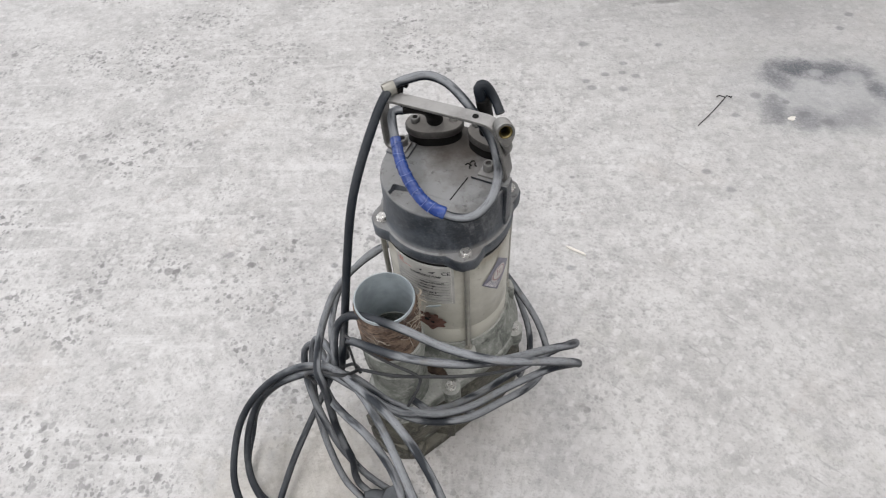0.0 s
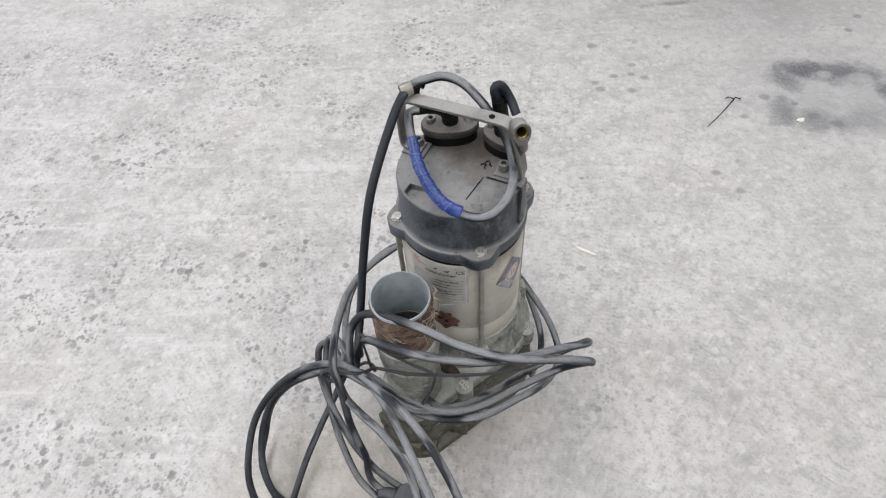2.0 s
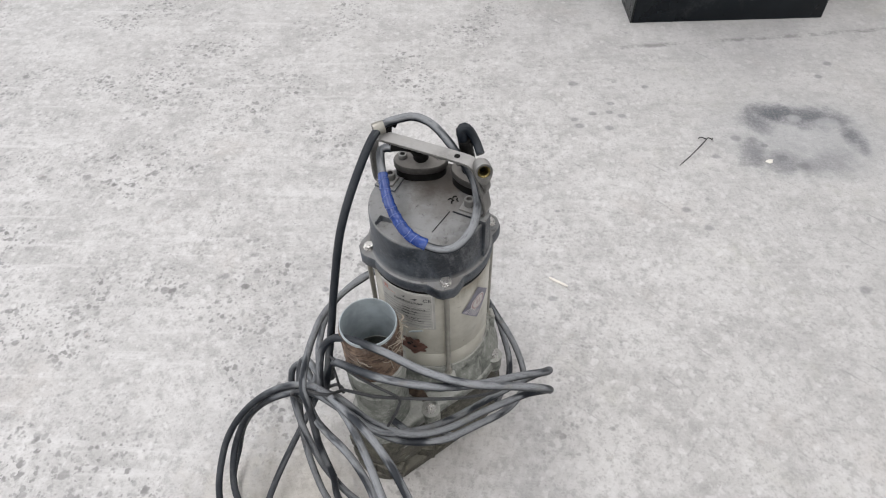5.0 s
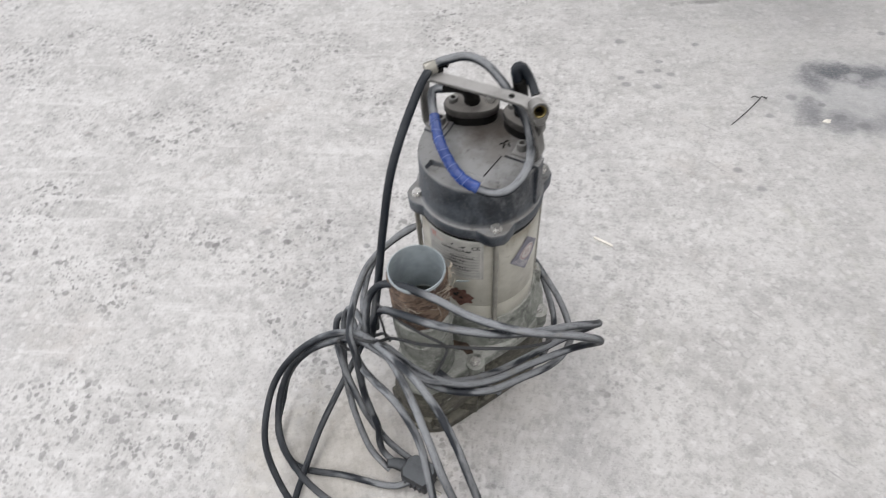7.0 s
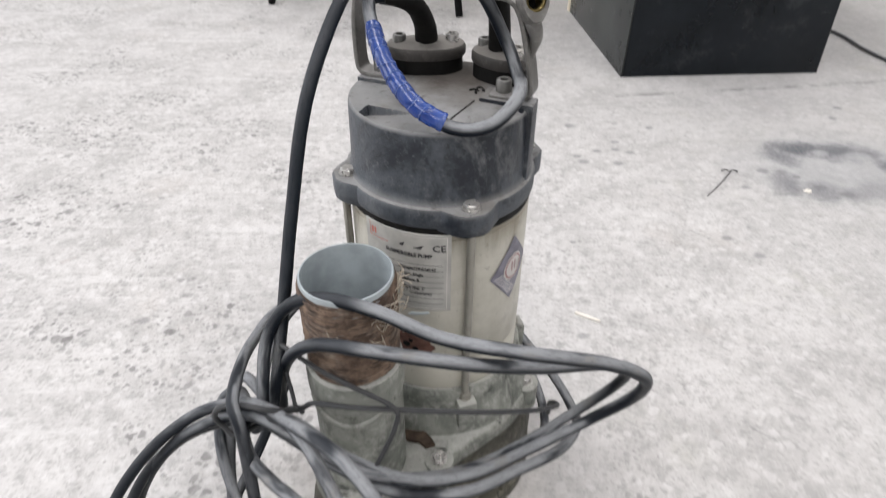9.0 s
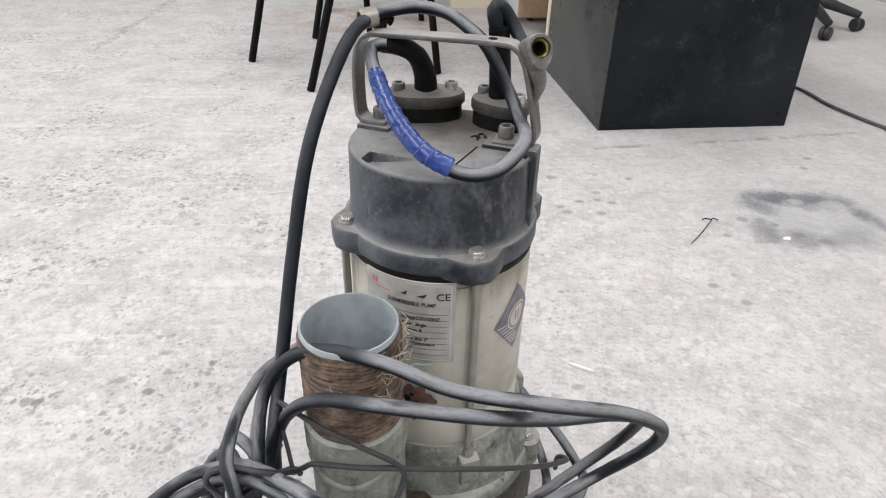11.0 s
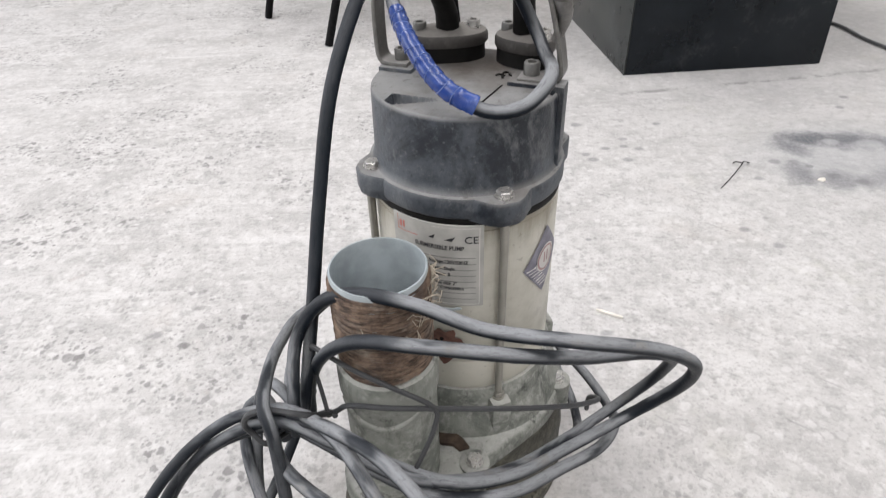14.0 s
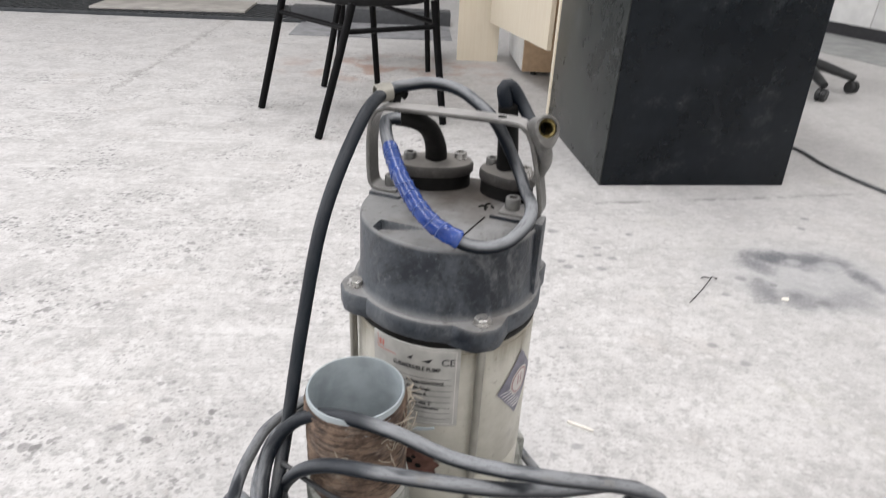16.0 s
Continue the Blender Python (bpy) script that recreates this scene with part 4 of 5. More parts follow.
part("elbow_seam", tube([(PX - 0.0335, PY - 0.016, 0.25), (PX - 0.026, PY - 0.0275, 0.238), (PX - 0.008, PY - 0.0365, 0.232), (PX + 0.01, PY - 0.0355, 0.235), (PX + 0.028, PY - 0.0245, 0.246), (PX + 0.0365, PY - 0.008, 0.258)], 0.003, 10), CAST_GREY, pump)
part("elbow_boss", moved(lathe([(0.0, 0.0), (0.0062, 0.0), (0.0062, 0.0012), (0.005, 0.0022), (0.0, 0.002)], 24), pose(PX + 0.0175, PY - 0.0322, 0.193, 90, 0, 28)), CAST_GREY, pump)
nipple = lathe([(0.0326, 0.25), (0.035, 0.25), (0.035, 0.3605), (0.0343, 0.362), (0.0333, 0.362), (0.0328, 0.3605), (0.0326, 0.255)], 64, PX, PY)
pipe = part("nipple", nipple, GALV, pump, "galvanised threaded pipe nipple")
wind = [(0.0345, 0.279)]
for k in range(23):
    z = 0.2800 + 0.0033 * k
    wind += [(0.0352, z), (0.0366 + 0.0003 * math.sin(k * 2.3), z + 0.0011), (0.0364, z + 0.0021), (0.0351, z + 0.003)]
wind += [(0.0352, 0.3562), (0.0358, 0.358), (0.0345, 0.3597)]
threads = lathe(wind, 72, PX, PY)
for v in threads.verts:
    d = Vector((v.co.x - PX, v.co.y - PY, 0))
    v.co += d.normalized() * 0.0005 * noise.noise(v.co * 160) + Vector((0, 0, 0.0012 * math.sin(math.atan2(d.y, d.x) * 1.0) + 0.0009 * noise.noise(v.co * 70)))
part("thread", threads, THREAD, pump, "rusty thread wound with old hemp", 60)
rnd = random.Random(4)
for k in range(26):
    a = radians(rnd.uniform(-55, 10) if k < 22 else rnd.uniform(-120, -50))
    z = rnd.uniform(0.328, 0.353) if k < 22 else rnd.uniform(0.3, 0.34)
    r = 0.0365
    pts = []
    for j in range(5):
        aa = a + j * rnd.uniform(0.05, 0.14)
        rr = r + rnd.uniform(0.0, 0.004) * j * 0.7
        pts.append((PX + rr * math.cos(aa), PY + rr * math.sin(aa), z + rnd.uniform(-0.006, 0.006)))
    part("hemp_strand", tube(pts, 0.00035, 5, 0.004), HEMP, pump)

# ---- power cable in a tied coil ----
KX, KY = -0.12, 0.44
coil = thing("power_cable", (KX, KY, 0), "dusty black rubber power cable tied in loose loops round pump", "cable")
R = 0.0049
SLACK = {
    "feed": [(-0.02, 0.6, 0.5165), (-0.0315, 0.598, 0.515), (-0.029, 0.575, 0.505), (-0.018, 0.538, 0.491), (0.003, 0.513, 0.47), (0.03, 0.504, 0.4565), (0.054, 0.502, 0.459), (0.071, 0.515, 0.469), (0.0785, 0.542, 0.47),
             (0.079, 0.57, 0.469), (0.0725, 0.588, 0.484), (0.0545, 0.594, 0.5165), (0.04, 0.608, 0.528), (0.026, 0.62, 0.535), (0.008, 0.629, 0.5375), (-0.01, 0.627, 0.537), (-0.034, 0.614, 0.5325), (-0.05, 0.567, 0.52), (-0.072, 0.523, 0.468),
             (-0.087, 0.497, 0.395), (-0.098, 0.469, 0.324), (-0.11, 0.447, 0.256), (-0.115, 0.435, 0.23)],
    "upper": [(-0.118, 0.43, 0.23), (-0.116, 0.437, 0.267), (-0.112, 0.458, 0.301), (-0.091, 0.457, 0.336), (-0.061, 0.441, 0.358), (-0.021, 0.425, 0.36), (0.023, 0.408, 0.352), (0.076, 0.393, 0.354), (0.131, 0.402, 0.335), (0.163, 0.413, 0.311),
              (0.174, 0.425, 0.285), (0.174, 0.444, 0.247), (0.149, 0.459, 0.2), (0.096, 0.44, 0.185), (0.047, 0.406, 0.201), (-0.001, 0.387, 0.223), (-0.049, 0.396, 0.238), (-0.103, 0.427, 0.246)],
    "second": [(-0.118, 0.476, 0.2), (-0.112, 0.468, 0.24), (-0.094, 0.449, 0.291), (-0.063, 0.417, 0.337), (-0.021, 0.397, 0.351), (0.038, 0.393, 0.344), (0.089, 0.411, 0.321), (0.139, 0.437, 0.296), (0.172, 0.458, 0.269), (0.182, 0.48, 0.235),
               (0.178, 0.498, 0.195), (0.152, 0.504, 0.155), (0.103, 0.479, 0.143), (0.054, 0.438, 0.165), (0.01, 0.401, 0.205), (-0.035, 0.383, 0.238), (-0.085, 0.405, 0.25)],
    "round_back": [(-0.143, 0.442, 0.219), (-0.151, 0.482, 0.21), (-0.158, 0.524, 0.21), (-0.15, 0.568, 0.215), (-0.126, 0.601, 0.216), (-0.097, 0.64, 0.209), (-0.05, 0.685, 0.195), (0.03, 0.705, 0.165), (0.09, 0.675, 0.135), (0.128, 0.625, 0.118),
                   (0.149, 0.58, 0.118), (0.158, 0.532, 0.128), (0.152, 0.489, 0.153), (0.127, 0.449, 0.173), (0.087, 0.417, 0.192), (0.041, 0.39, 0.202), (-0.011, 0.383, 0.213), (-0.056, 0.393, 0.232), (-0.098, 0.419, 0.235), (-0.13, 0.445, 0.222)],
    "round_back_low": [(-0.137, 0.456, 0.212), (-0.141, 0.496, 0.192), (-0.149, 0.54, 0.185), (-0.145, 0.588, 0.188), (-0.125, 0.63, 0.19), (-0.08, 0.68, 0.18), (0.02, 0.715, 0.14), (0.1, 0.69, 0.1), (0.135, 0.62, 0.07), (0.14, 0.56, 0.07), (0.118, 0.49, 0.12)],
    "left_outer": [(-0.1, 0.425, 0.255), (-0.125, 0.436, 0.252), (-0.171, 0.44, 0.237), (-0.216, 0.437, 0.199), (-0.255, 0.423, 0.152), (-0.277, 0.397, 0.11), (-0.279, 0.347, 0.076), (-0.259, 0.306, 0.042), (-0.224, 0.269, 0.015), (-0.169, 0.24, 0.006), (-0.09, 0.2, 0.006),
                   (0.0, 0.175, 0.02), (0.026, 0.19, 0.07), (0.022, 0.215, 0.125), (0.014, 0.243, 0.18), (-0.005, 0.268, 0.235), (-0.024, 0.302, 0.257), (-0.047, 0.345, 0.262), (-0.076, 0.388, 0.269), (-0.112, 0.417, 0.263)],
    "left_mid": [(-0.1, 0.435, 0.225), (-0.125, 0.446, 0.222), (-0.173, 0.446, 0.211), (-0.217, 0.441, 0.179), (-0.25, 0.431, 0.135), (-0.265, 0.395, 0.097), (-0.254, 0.347, 0.072), (-0.217, 0.307, 0.039), (-0.162, 0.278, 0.012), (-0.092, 0.25, 0.006), (0.0, 0.205, 0.01),
                 (0.05, 0.2, 0.045), (0.058, 0.22, 0.09), (0.051, 0.235, 0.136), (0.04, 0.252, 0.18), (0.025, 0.272, 0.224), (0.009, 0.296, 0.26), (-0.016, 0.33, 0.28), (-0.048, 0.365, 0.286), (-0.085, 0.4, 0.272)],
    "left_inner": [(-0.105, 0.42, 0.245), (-0.133, 0.43, 0.246), (-0.185, 0.436, 0.215), (-0.228, 0.439, 0.164), (-0.261, 0.44, 0.101), (-0.28, 0.43, 0.045), (-0.284, 0.384, 0.017), (-0.246, 0.338, 0.007), (-0.17, 0.329, 0.006), (-0.1, 0.318, 0.008), (-0.07, 0.322, 0.02), (-0.048, 0.33, 0.022)],
    "right_low": [(-0.14, 0.45, 0.215), (-0.137, 0.43, 0.228), (-0.125, 0.405, 0.226), (-0.104, 0.383, 0.228), (-0.078, 0.36, 0.233), (-0.058, 0.34, 0.226), (-0.036, 0.308, 0.218), (-0.02, 0.265, 0.19), (-0.014, 0.244, 0.14), (-0.012, 0.228, 0.07), (-0.03, 0.205, 0.012), (-0.1, 0.19, 0.006)],
    "down": [(-0.139, 0.472, 0.267), (-0.1365, 0.44, 0.274), (-0.132, 0.415, 0.277), (-0.127, 0.406, 0.266), (-0.126, 0.402, 0.242), (-0.126, 0.397, 0.209), (-0.125, 0.39, 0.175), (-0.119, 0.38, 0.143), (-0.111, 0.368, 0.11), (-0.113, 0.362, 0.07), (-0.11, 0.357, 0.042), (-0.098, 0.35, 0.028)],
    "down_slant": [(-0.125, 0.515, 0.185), (-0.148, 0.485, 0.138), (-0.17, 0.459, 0.099), (-0.193, 0.429, 0.063), (-0.213, 0.387, 0.038), (-0.228, 0.334, 0.018), (-0.237, 0.271, 0.006), (-0.22, 0.21, 0.006)],
    "small_loop": [(-0.135, 0.45, 0.2), (-0.148, 0.475, 0.198), (-0.163, 0.497, 0.196), (-0.181, 0.495, 0.182), (-0.177, 0.463, 0.165), (-0.158, 0.424, 0.148), (-0.138, 0.396, 0.118), (-0.124, 0.384, 0.08), (-0.098, 0.368, 0.04), (-0.06, 0.353, 0.008), (-0.02, 0.335, 0.006)],
    "low_loop": [(-0.12, 0.455, 0.225), (-0.137, 0.474, 0.23), (-0.155, 0.492, 0.22), (-0.167, 0.489, 0.193), (-0.171, 0.456, 0.14), (-0.164, 0.423, 0.103), (-0.15, 0.391, 0.069), (-0.13, 0.361, 0.036), (-0.1, 0.338, 0.02)],
}
RUNS = [
    SLACK["feed"],
    SLACK["upper"] + SLACK["left_mid"][2:-1] + [(-0.085, 0.4, 0.272), (-0.11, 0.424, 0.253), (-0.128, 0.441, 0.236), (-0.137, 0.456, 0.215)],
    [(-0.092, 0.407, 0.267), (-0.109, 0.422, 0.261), (-0.13, 0.434, 0.255)] + SLACK["left_outer"][2:-2] + [(-0.074, 0.386, 0.269), (-0.1, 0.415, 0.264), (-0.118, 0.427, 0.259)],
    SLACK["second"] + SLACK["left_inner"][1:],
    SLACK["down"][::-1] + [(-0.1405, 0.508, 0.253), (-0.138, 0.553, 0.237)] + SLACK["round_back"][4:] + [(-0.15, 0.455, 0.2)],
    SLACK["round_back_low"],
    SLACK["right_low"],
    SLACK["down_slant"],
    SLACK["small_loop"],
    SLACK["low_loop"],
    [(-0.03, 0.43, 0.17), (0.005, 0.415, 0.15), (0.009, 0.453, 0.09), (0.042, 0.454, 0.075), (0.058, 0.45, 0.066)],
]
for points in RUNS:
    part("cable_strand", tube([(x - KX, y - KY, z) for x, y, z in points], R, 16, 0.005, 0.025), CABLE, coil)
# blue tape wound on the feed
taped = glide([(x - KX, y - KY, z) for x, y, z in SLACK["feed"][2:6]], 0.0012)
taped = taped[4:-6]
wraps = bmesh.new()
rings, side = [], None
for i, q in enumerate(taped):
    way = (taped[min(i + 1, len(taped) - 1)] - taped[max(i - 1, 0)]).normalized()
    side = way.orthogonal().normalized() if side is None else (side - way * side.dot(way)).normalized()
    up = way.cross(side)
    s = i / (len(taped) - 1)
    rings.append([])
    for k in range(28):
        a = 2 * math.pi * k / 28
        lap = (i * 0.0012 / 0.0105 + 0.35 * math.cos(a)) % 1.0
        r = 0.0055 + 0.0009 * s + 0.0007 * lap + 0.00015 * noise.noise(q * 90 + side * math.cos(a))
        rings[-1].append(wraps.verts.new(q + r * (math.cos(a) * side + math.sin(a) * up)))
for a, b in zip(rings, rings[1:]):
    for k in range(28):
        wraps.faces.new((a[k], a[(k + 1) % 28], b[(k + 1) % 28], b[k]))
wraps.faces.new(rings[0][::-1])
wraps.faces.new(rings[-1])
part("insulating_tape", wraps, TAPE, coil, "glossy blue insulating tape wrapped round the cable", 32)

for i in range(7, len(taped) - 4, 9):
    way = (taped[i + 1] - taped[i - 1]).normalized()
    side = way.orthogonal().normalized()
    up, r = way.cross(side), 0.0059 + 0.0009 * i / len(taped)
    edge = [tuple(taped[i] + r * (math.cos(a) * side + math.sin(a) * up) + way * 0.0022 * math.cos(a + i)) for a in (2 * math.pi * k / 20 for k in range(21))]
    part("tape_edge", tube(edge, 0.0004, 6, 0.002), TAPE_EDGE, coil, "pale edge of a tape turn")

# thin wire that ties the coil to the pump
def wire(points, r=0.0021):
    part("tie_wire", tube([(x - KX, y - KY, z) for x, y, z in points], r, 8, 0.004), WIRE, coil, "thin black tie wire")


wire([(-0.093, 0.436, 0.243), (-0.083, 0.428, 0.258), (-0.072, 0.419, 0.273), (-0.045, 0.412, 0.277), (-0.016, 0.411, 0.276), (0.045, 0.418, 0.264), (0.094, 0.436, 0.243), (0.12, 0.455, 0.226), (0.117, 0.468, 0.214), (0.119, 0.476, 0.19)])
wire([(-0.099, 0.45, 0.303), (-0.07, 0.431, 0.298), (-0.041, 0.419, 0.29), (-0.012, 0.411, 0.277), (-0.012, 0.406, 0.262), (-0.02, 0.398, 0.245), (-0.032, 0.385, 0.228)], 0.0019)
wire([(-0.09, 0.43, 0.252), (-0.1, 0.416, 0.268), (-0.115, 0.414, 0.274), (-0.131, 0.418, 0.273), (-0.146, 0.42, 0.266), (-0.153, 0.424, 0.25), (-0.15, 0.427, 0.236), (-0.14, 0.424, 0.227), (-0.125, 0.445, 0.218), (-0.105, 0.452, 0.225), (-0.092, 0.44, 0.242), (-0.086, 0.428, 0.252)], 0.0023)
wire([(-0.093, 0.436, 0.243), (-0.098, 0.448, 0.258), (-0.104, 0.46, 0.28), (-0.1, 0.452, 0.302)], 0.0017)

# plug lying among the loops
plug_at = pose(-0.056 - KX, 0.334 - KY, 0.0, 0, 0, 66)
shell = loft([[(x * s, y * s, z) for x, y in ((-0.019, -0.02), (-0.006, -0.025), (0.01, -0.025), (0.021, -0.018), (0.021, 0.016), (0.012, 0.025), (-0.01, 0.025), (-0.019, 0.018))] for s, z in ((0.9, 0.006), (1.0, 0.01), (1.0, 0.03), (0.86, 0.038))])
plug = part("plug", moved(shell, plug_at), PLUG, coil, "dusty black mains plug", 30)
part("plug_neck", moved(tube([(0.0, 0.022, 0.022), (-0.003, 0.036, 0.026), (-0.01, 0.048, 0.03)], (0.0105, 0.0068), 14, 0.004), plug_at), PLUG, plug)
for k in range(4):
    part("grip_rib", moved(box(-0.0215, 0.0225, -0.014 + 0.008 * k, -0.0105 + 0.008 * k, 0.012, 0.029, 0.0012), plug_at), PLUG, plug)
for s in (-1, 1):
    part("plug_pin", moved(tube([(s * 0.0095, -0.024, 0.02), (s * 0.0095, -0.034, 0.02), (s * 0.0095, -0.043, 0.02)], 0.0024, 10), plug_at), ROD, plug, "steel plug pin")

# ---- small litter on the floor ----
splint = loft([[(x, y * s, z) for y, z in ((-0.0025, 0.0005), (0.0025, 0.0005), (0.0025, 0.003), (-0.0025, 0.0038))] for x, s in ((-0.02, 0.6), (-0.016, 1.0), (0.014, 0.95), (0.02, 0.5))])
alone("splinter", moved(splint, pose(0.244, 0.802, 0, 0, 0, -30)), SPLINT, "pale wooden splinter lying on the concrete", "splinter")
hook = tube([(0.541, 1.142, 0.002), (0.575, 1.178, 0.004), (0.612, 1.221, 0.007), (0.62, 1.231, 0.009), (0.63, 1.229, 0.006), (0.634, 1.236, 0.003)], (0.0008, 0.0012), 8)
join(hook, tube([(0.617, 1.226, 0.008), (0.606, 1.236, 0.006), (0.6, 1.233, 0.004)], 0.0012, 8))
alone("bent_nail", hook, BLACK_STEEL, "thin dark bent wire lying on the concrete", "wire")

chip = loft([[(0.0085 * k * (1 + 0.3 * math.sin(3 * a)) * math.cos(a), 0.006 * k * math.sin(a), z) for a in (2 * math.pi * j / 14 for j in range(14))] for k, z in ((1.0, 0.0), (1.0, 0.0016), (0.8, 0.0024))])
alone("paint_chip", moved(chip, pose(0.746, 1.162, 0, 0, 0, 20)), SPLINT, "small white paint chip lying on the oil stain", "chip")

# ---- desk ----
DX, DY, DTURN = 0.516, 1.74, 3.9
desk = thing("office_desk", (DX, DY, 0), "beech desk with scuffed black end pedestal standing on concrete", "desk")
turned = pose(0, 0, 0, 0, 0, DTURN)
pedestal = box(0, 0.545, 0.0, 0.585, 0.0, 0.715, 0.0025)
for v in pedestal.verts:
    v.co.x *= 1 - 0.045 * v.co.z / 0.715
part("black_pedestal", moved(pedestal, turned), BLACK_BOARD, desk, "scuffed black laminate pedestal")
# thin added board that carries the paler, lit tone of the left face
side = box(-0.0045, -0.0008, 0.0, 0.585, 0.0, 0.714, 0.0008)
part("lit_side_panel", moved(side, turned), LIT_DUSTY_BOARD, desk, "black side panel, dusty and toned paler as the lit face")
part("desk_top", moved(box(-0.03, 0.58, -0.03, 1.7, 0.7155, 0.745, 0.004), turned), WOOD, desk)
part("end_board", moved(box(-0.008, 0.5, 0.588, 0.612, 0.0, 0.715, 0.0015), turned), WOOD, desk, "pale beech end board")
panel = box(-0.01, 0.01, 0.0, 0.66, 0.2, 0.715, 0.001)
part("modesty_panel", moved(panel, pose(0.505 - DX, 2.61 - DY, 0, 0, 0, 13.5)), WOOD, desk, "pale beech hanging panel")
part("desk_leg", box(0.197 - DX, 0.40 - DX, 3.34 - DY, 3.365 - DY, 0.0, 0.715, 0.0015), WOOD, desk, "pale beech leg panel")
drawers = thing("drawer_pedestal", (0.545, 3.1, 0), "white drawer cabinet with brown front under the desk", "cabinet")
part("carcass", box(-0.065, 0.3, -0.03, 0.42, 0.02, 0.5, 0.002), WHITE_BOARD, drawers)
part("drawer_front", box(-0.062, 0.3, -0.05, -0.031, 0.02, 0.5, 0.002), plain("brown_laminate", (0.48, 0.34, 0.22), 0.5), drawers)
for k in range(2):
    part("castor_foot", lathe([(0.0, 0.0), (0.014, 0.0), (0.014, 0.02), (0.0, 0.02)], 12, 0.0 + 0.22 * k, 0.0), CASTOR, drawers)

# ---- chairs ----
def chair(feet, tops, label, seat_drop=0.0):
    """A tube-framed visitor chair; feet and tops of the four legs in turn round the seat."""
    cx, cy = sum(p[0] for p in feet) / 4, sum(p[1] for p in feet) / 4
    ob = thing("visitor_chair", (cx, cy, 0), label, "chair", "visitor chairs")
    for (x, y), (u, v) in zip(feet, tops):
        part("leg", tube([(x - cx, y - cy, 0.002), ((x + u) / 2 - cx, (y + v) / 2 - cy, 0.2), (u - cx, v - cy, 0.405)], 0.0125, 12, 0.05), BLACK_STEEL, ob)
    for a, b, z in ((0, 1, 0.335), (1, 2, 0.325), (2, 3, 0.335)):
        s = z / 0.405
        p = [(feet[k][0] + (tops[k][0] - feet[k][0]) * s - cx, feet[k][1] + (tops[k][1] - feet[k][1]) * s - cy, z) for k in (a, b)]
        part("rail", tube(p, 0.008, 10, 0.1), BLACK_STEEL, ob)
    grow = 1.08
    mx, my = sum(p[0] for p in tops) / 4 - cx, sum(p[1] for p in tops) / 4 - cy
    ring = [Vector((mx + (u - cx - mx) * grow, my + (v - cy - my) * grow, 0)) for u, v in tops]
    line = []
    for k in range(4):
        a, b, c = ring[k - 1], ring[k], ring[(k + 1) % 4]
        p, q = b + (a - b).normalized() * 0.15, b + (c - b).normalized() * 0.15
        for j in range(6):
            t = j / 5
            line.append((1 - t) ** 2 * p + 2 * t * (1 - t) * b + t * t * q)
    mid = Vector((mx, my, 0))
    seat = loft([[tuple(mid + (q - mid) * s + Vector((0, 0, z - seat_drop))) for q in line] for s, z in ((0.9, 0.404), (0.98, 0.408), (1.0, 0.425), (0.97, 0.445), (0.85, 0.452))])
    part("seat", seat, BLACK_SEAT, ob)
    a, b = Vector((*ring[2].xy, 0)), Vector((*ring[3].xy, 0))
    for q in (a, b):
        part("back_post", tube([q + Vector((0, 0, 0.42)), q + Vector((0, 0.04, 0.6)), q + Vector((0, 0.09, 0.82))], 0.011, 10, 0.05), BLACK_STEEL, ob)
    back = box(0, (b - a).length, -0.014, 0.014, 0.58, 0.84, 0.008)
    turn = math.degrees(math.atan2((b - a).y, (b - a).x))
    part("backrest", moved(back, Matrix.Translation(a + Vector((0, 0.07, 0))) @ pose(0, 0, 0, 0, 0, turn)), BLACK_SEAT, ob)
    return ob


chair([(-0.563, 2.394), (-0.314, 2.068), (0.091, 2.262), (-0.166, 2.779)], [(-0.452, 2.39), (-0.2, 2.11), (0.047, 2.27), (-0.185, 2.72)], "black visitor chair with tube legs on concrete floor", 0.012)
chair([(-0.382, 2.721), (0.049, 3.063), (0.11, 3.456), (-0.386, 3.272)], [(-0.3, 2.8), (0.03, 3.08), (0.08, 3.4), (-0.33, 3.22)], "black visitor chair standing behind another one")

# ---- office chair foot beyond the desk ----
swivel = thing("swivel_chair", (1.75, 3.02, 0), "black five-armed swivel chair beyond the desk", "chair")
part("column", lathe([(0.0, 0.09), (0.03, 0.09), (0.03, 0.16), (0.018, 0.17), (0.018, 0.42), (0.0, 0.42)], 20), CASTOR, swivel)
part("seat", lathe([(0.0, 0.42), (0.2, 0.42), (0.24, 0.45), (0.23, 0.49), (0.0, 0.5)], 32), BLACK_SEAT, swivel)
for k in range(5):
    a = radians(-91) + 2 * math.pi * k / 5
    d = Vector((math.cos(a), math.sin(a), 0))
    arm = part("arm", tube([d * 0.02 + Vector((0, 0, 0.13)), d * 0.12 + Vector((0, 0, 0.105)), d * 0.2 + Vector((0, 0, 0.082)), d * 0.25 + Vector((0, 0, 0.068))], (0.026, 0.016), 12, 0.04), CASTOR, swivel)
    e = d * 0.25
    part("castor", moved(lathe([(0.0, -0.022), (0.022, -0.022), (0.027, -0.017), (0.027, -0.004), (0.022, -0.002), (0.022, 0.002), (0.027, 0.004), (0.027, 0.017), (0.022, 0.022), (0.0, 0.022)], 20), Matrix.Translation(e + Vector((0, 0, 0.028))) @ pose(0, 0, 0, 90, 0, 40 + 60 * k)), CASTOR, arm)

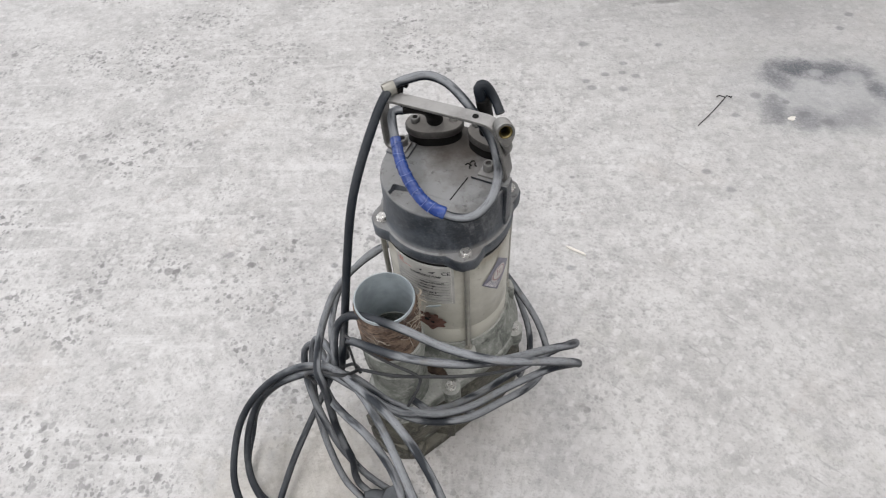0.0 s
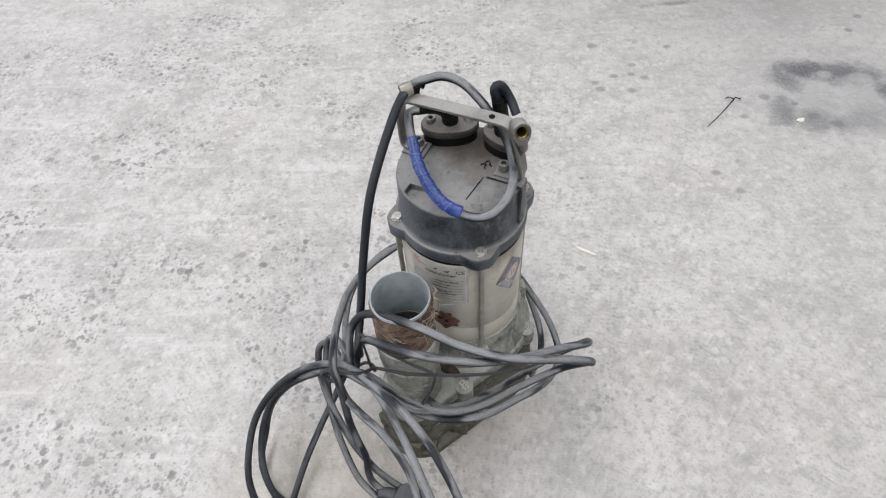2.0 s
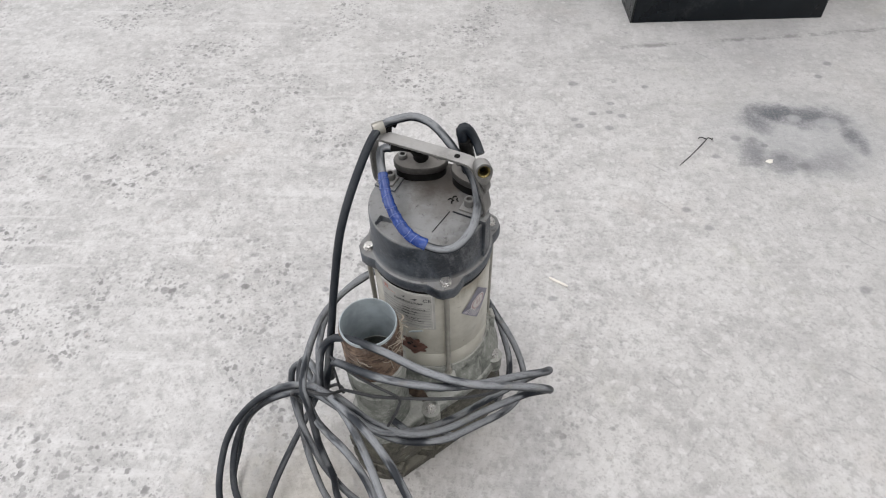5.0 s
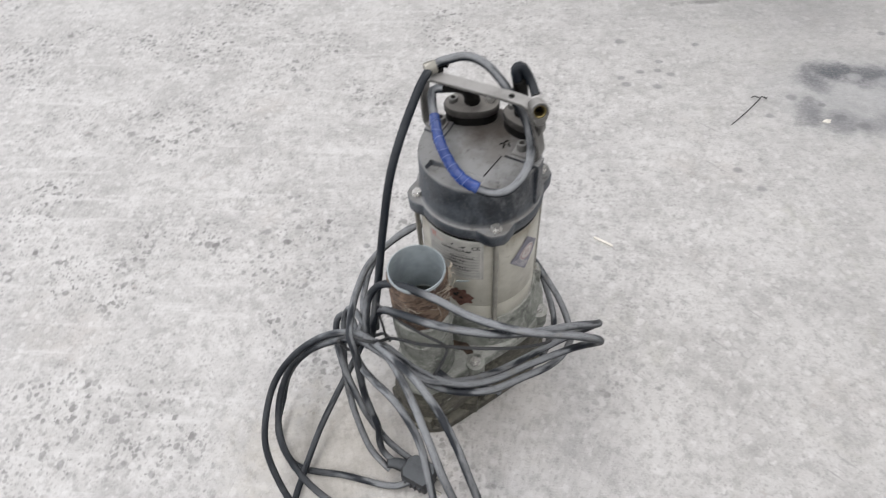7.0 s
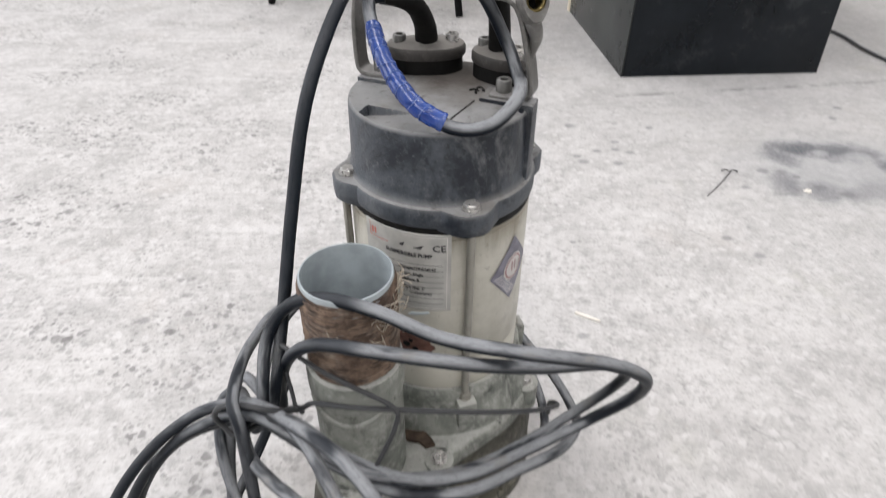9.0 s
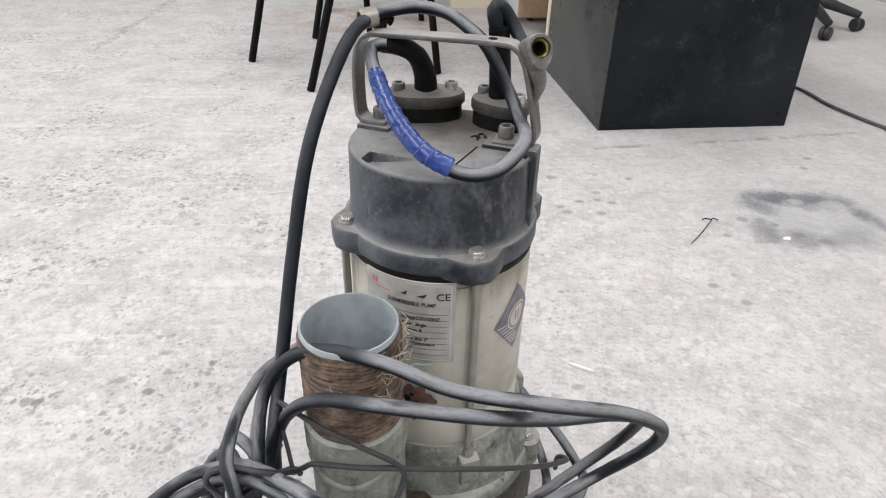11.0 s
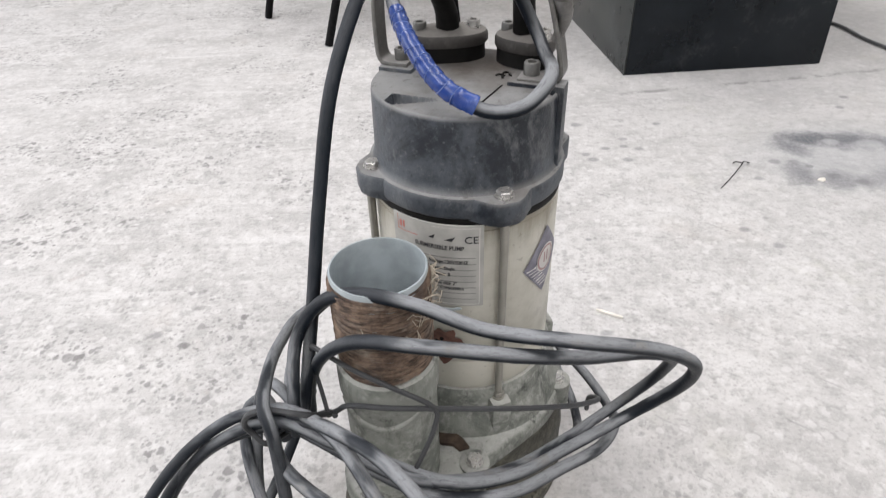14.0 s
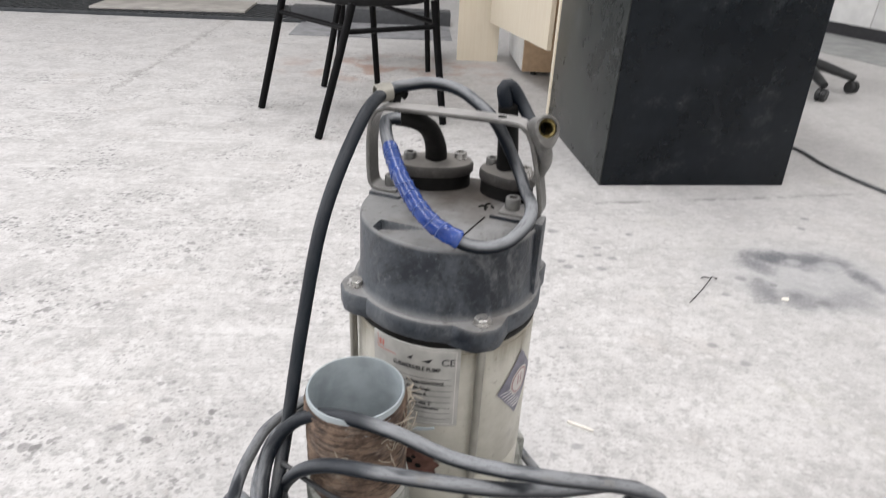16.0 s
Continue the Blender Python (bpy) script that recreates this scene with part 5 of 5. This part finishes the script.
# ---- cable on the floor beyond the desk ----
lead = tube([(1.12, 2.3, 0.006), (1.18, 2.24, 0.006), (1.273, 2.1, 0.006), (1.285, 1.93, 0.006), (1.345, 1.73, 0.006), (1.46, 1.58, 0.006), (1.7, 1.45, 0.006), (2.1, 1.4, 0.006)], 0.0046, 10, 0.03)
alone("floor_cable", lead, GREY_LEAD, "thin grey cable lying along the concrete floor", "cable")

# ---- back of the hall ----
CAB = (2.94, 4.745, 0)
cab = thing("wall_cabinet", CAB, "row of white cabinets on a dark plinth", "cabinet")
slant = pose(0, 0, 0, 0, 0, 21)
for k in range(5):
    leaf = part("door", moved(box(0.0, 0.5, -1.5 + 0.6 * k, -0.905 + 0.6 * k, 0.082, 1.9, 0.004), slant), WHITE_BOARD, cab)
    part("vent_panel", moved(box(-0.004, 0.01, -1.36 + 0.6 * k, -1.05 + 0.6 * k, 0.27, 0.62, 0.001), slant), GREY_PAINT, leaf, "grey vent panel")
part("plinth", moved(box(0.012, 0.5, -1.5, 1.5, 0.0, 0.08, 0.002), slant), DARK_BASE, cab)
alone("grey_floor_strip", moved(box(-0.74, 0.0, -2.1, 1.7, 0.0, 0.004), pose(CAB[0], CAB[1], 0, 0, 0, 21)), STRIP_PAINT, "grey painted strip of floor before the cabinets", "floor", "structure")

grate = thing("drain_grating", (-1.65, 4.6, 0), "dark cast drain grating set along the floor", "grating")
part("frame", box(-1.2, 0.95, -0.31, -0.28, 0.0, 0.02, 0.002), IRON_GRATE, grate)
part("frame", box(-1.2, 0.95, 0.28, 0.31, 0.0, 0.02, 0.002), IRON_GRATE, grate)
part("pit", box(-1.2, 0.95, -0.28, 0.28, 0.0, 0.004), DARK_BASE, grate)
for k in range(43):
    bar = box(-0.013, 0.013, -0.28, 0.28, 0.005, 0.02)
    part("bar", moved(bar, pose(-1.18 + 0.05 * k, 0, 0, 0, 0, -20)), IRON_GRATE, grate)
board = box(-0.48, 0.48, -0.22, 0.22, 0.021, 0.036, 0.002)
alone("plywood_board", moved(board, pose(-1.6, 4.64, 0, 0, 0, 3)), PALE_BOARD, "grey plywood board lying over the drain grating", "board")
alone("grey_mat", box(-0.73, 0.2, 3.86, 4.34, 0.0, 0.006, 0.002), GREY_MAT, "flat grey mat lying on the concrete floor", "mat")
alone("steel_channel", box(-0.8, 0.21, 4.36, 4.5, 0.0, 0.085, 0.004), plain("dark_grey_paint", (0.06, 0.063, 0.068), 0.55), "dark grey steel channel lying on the floor", "beam")
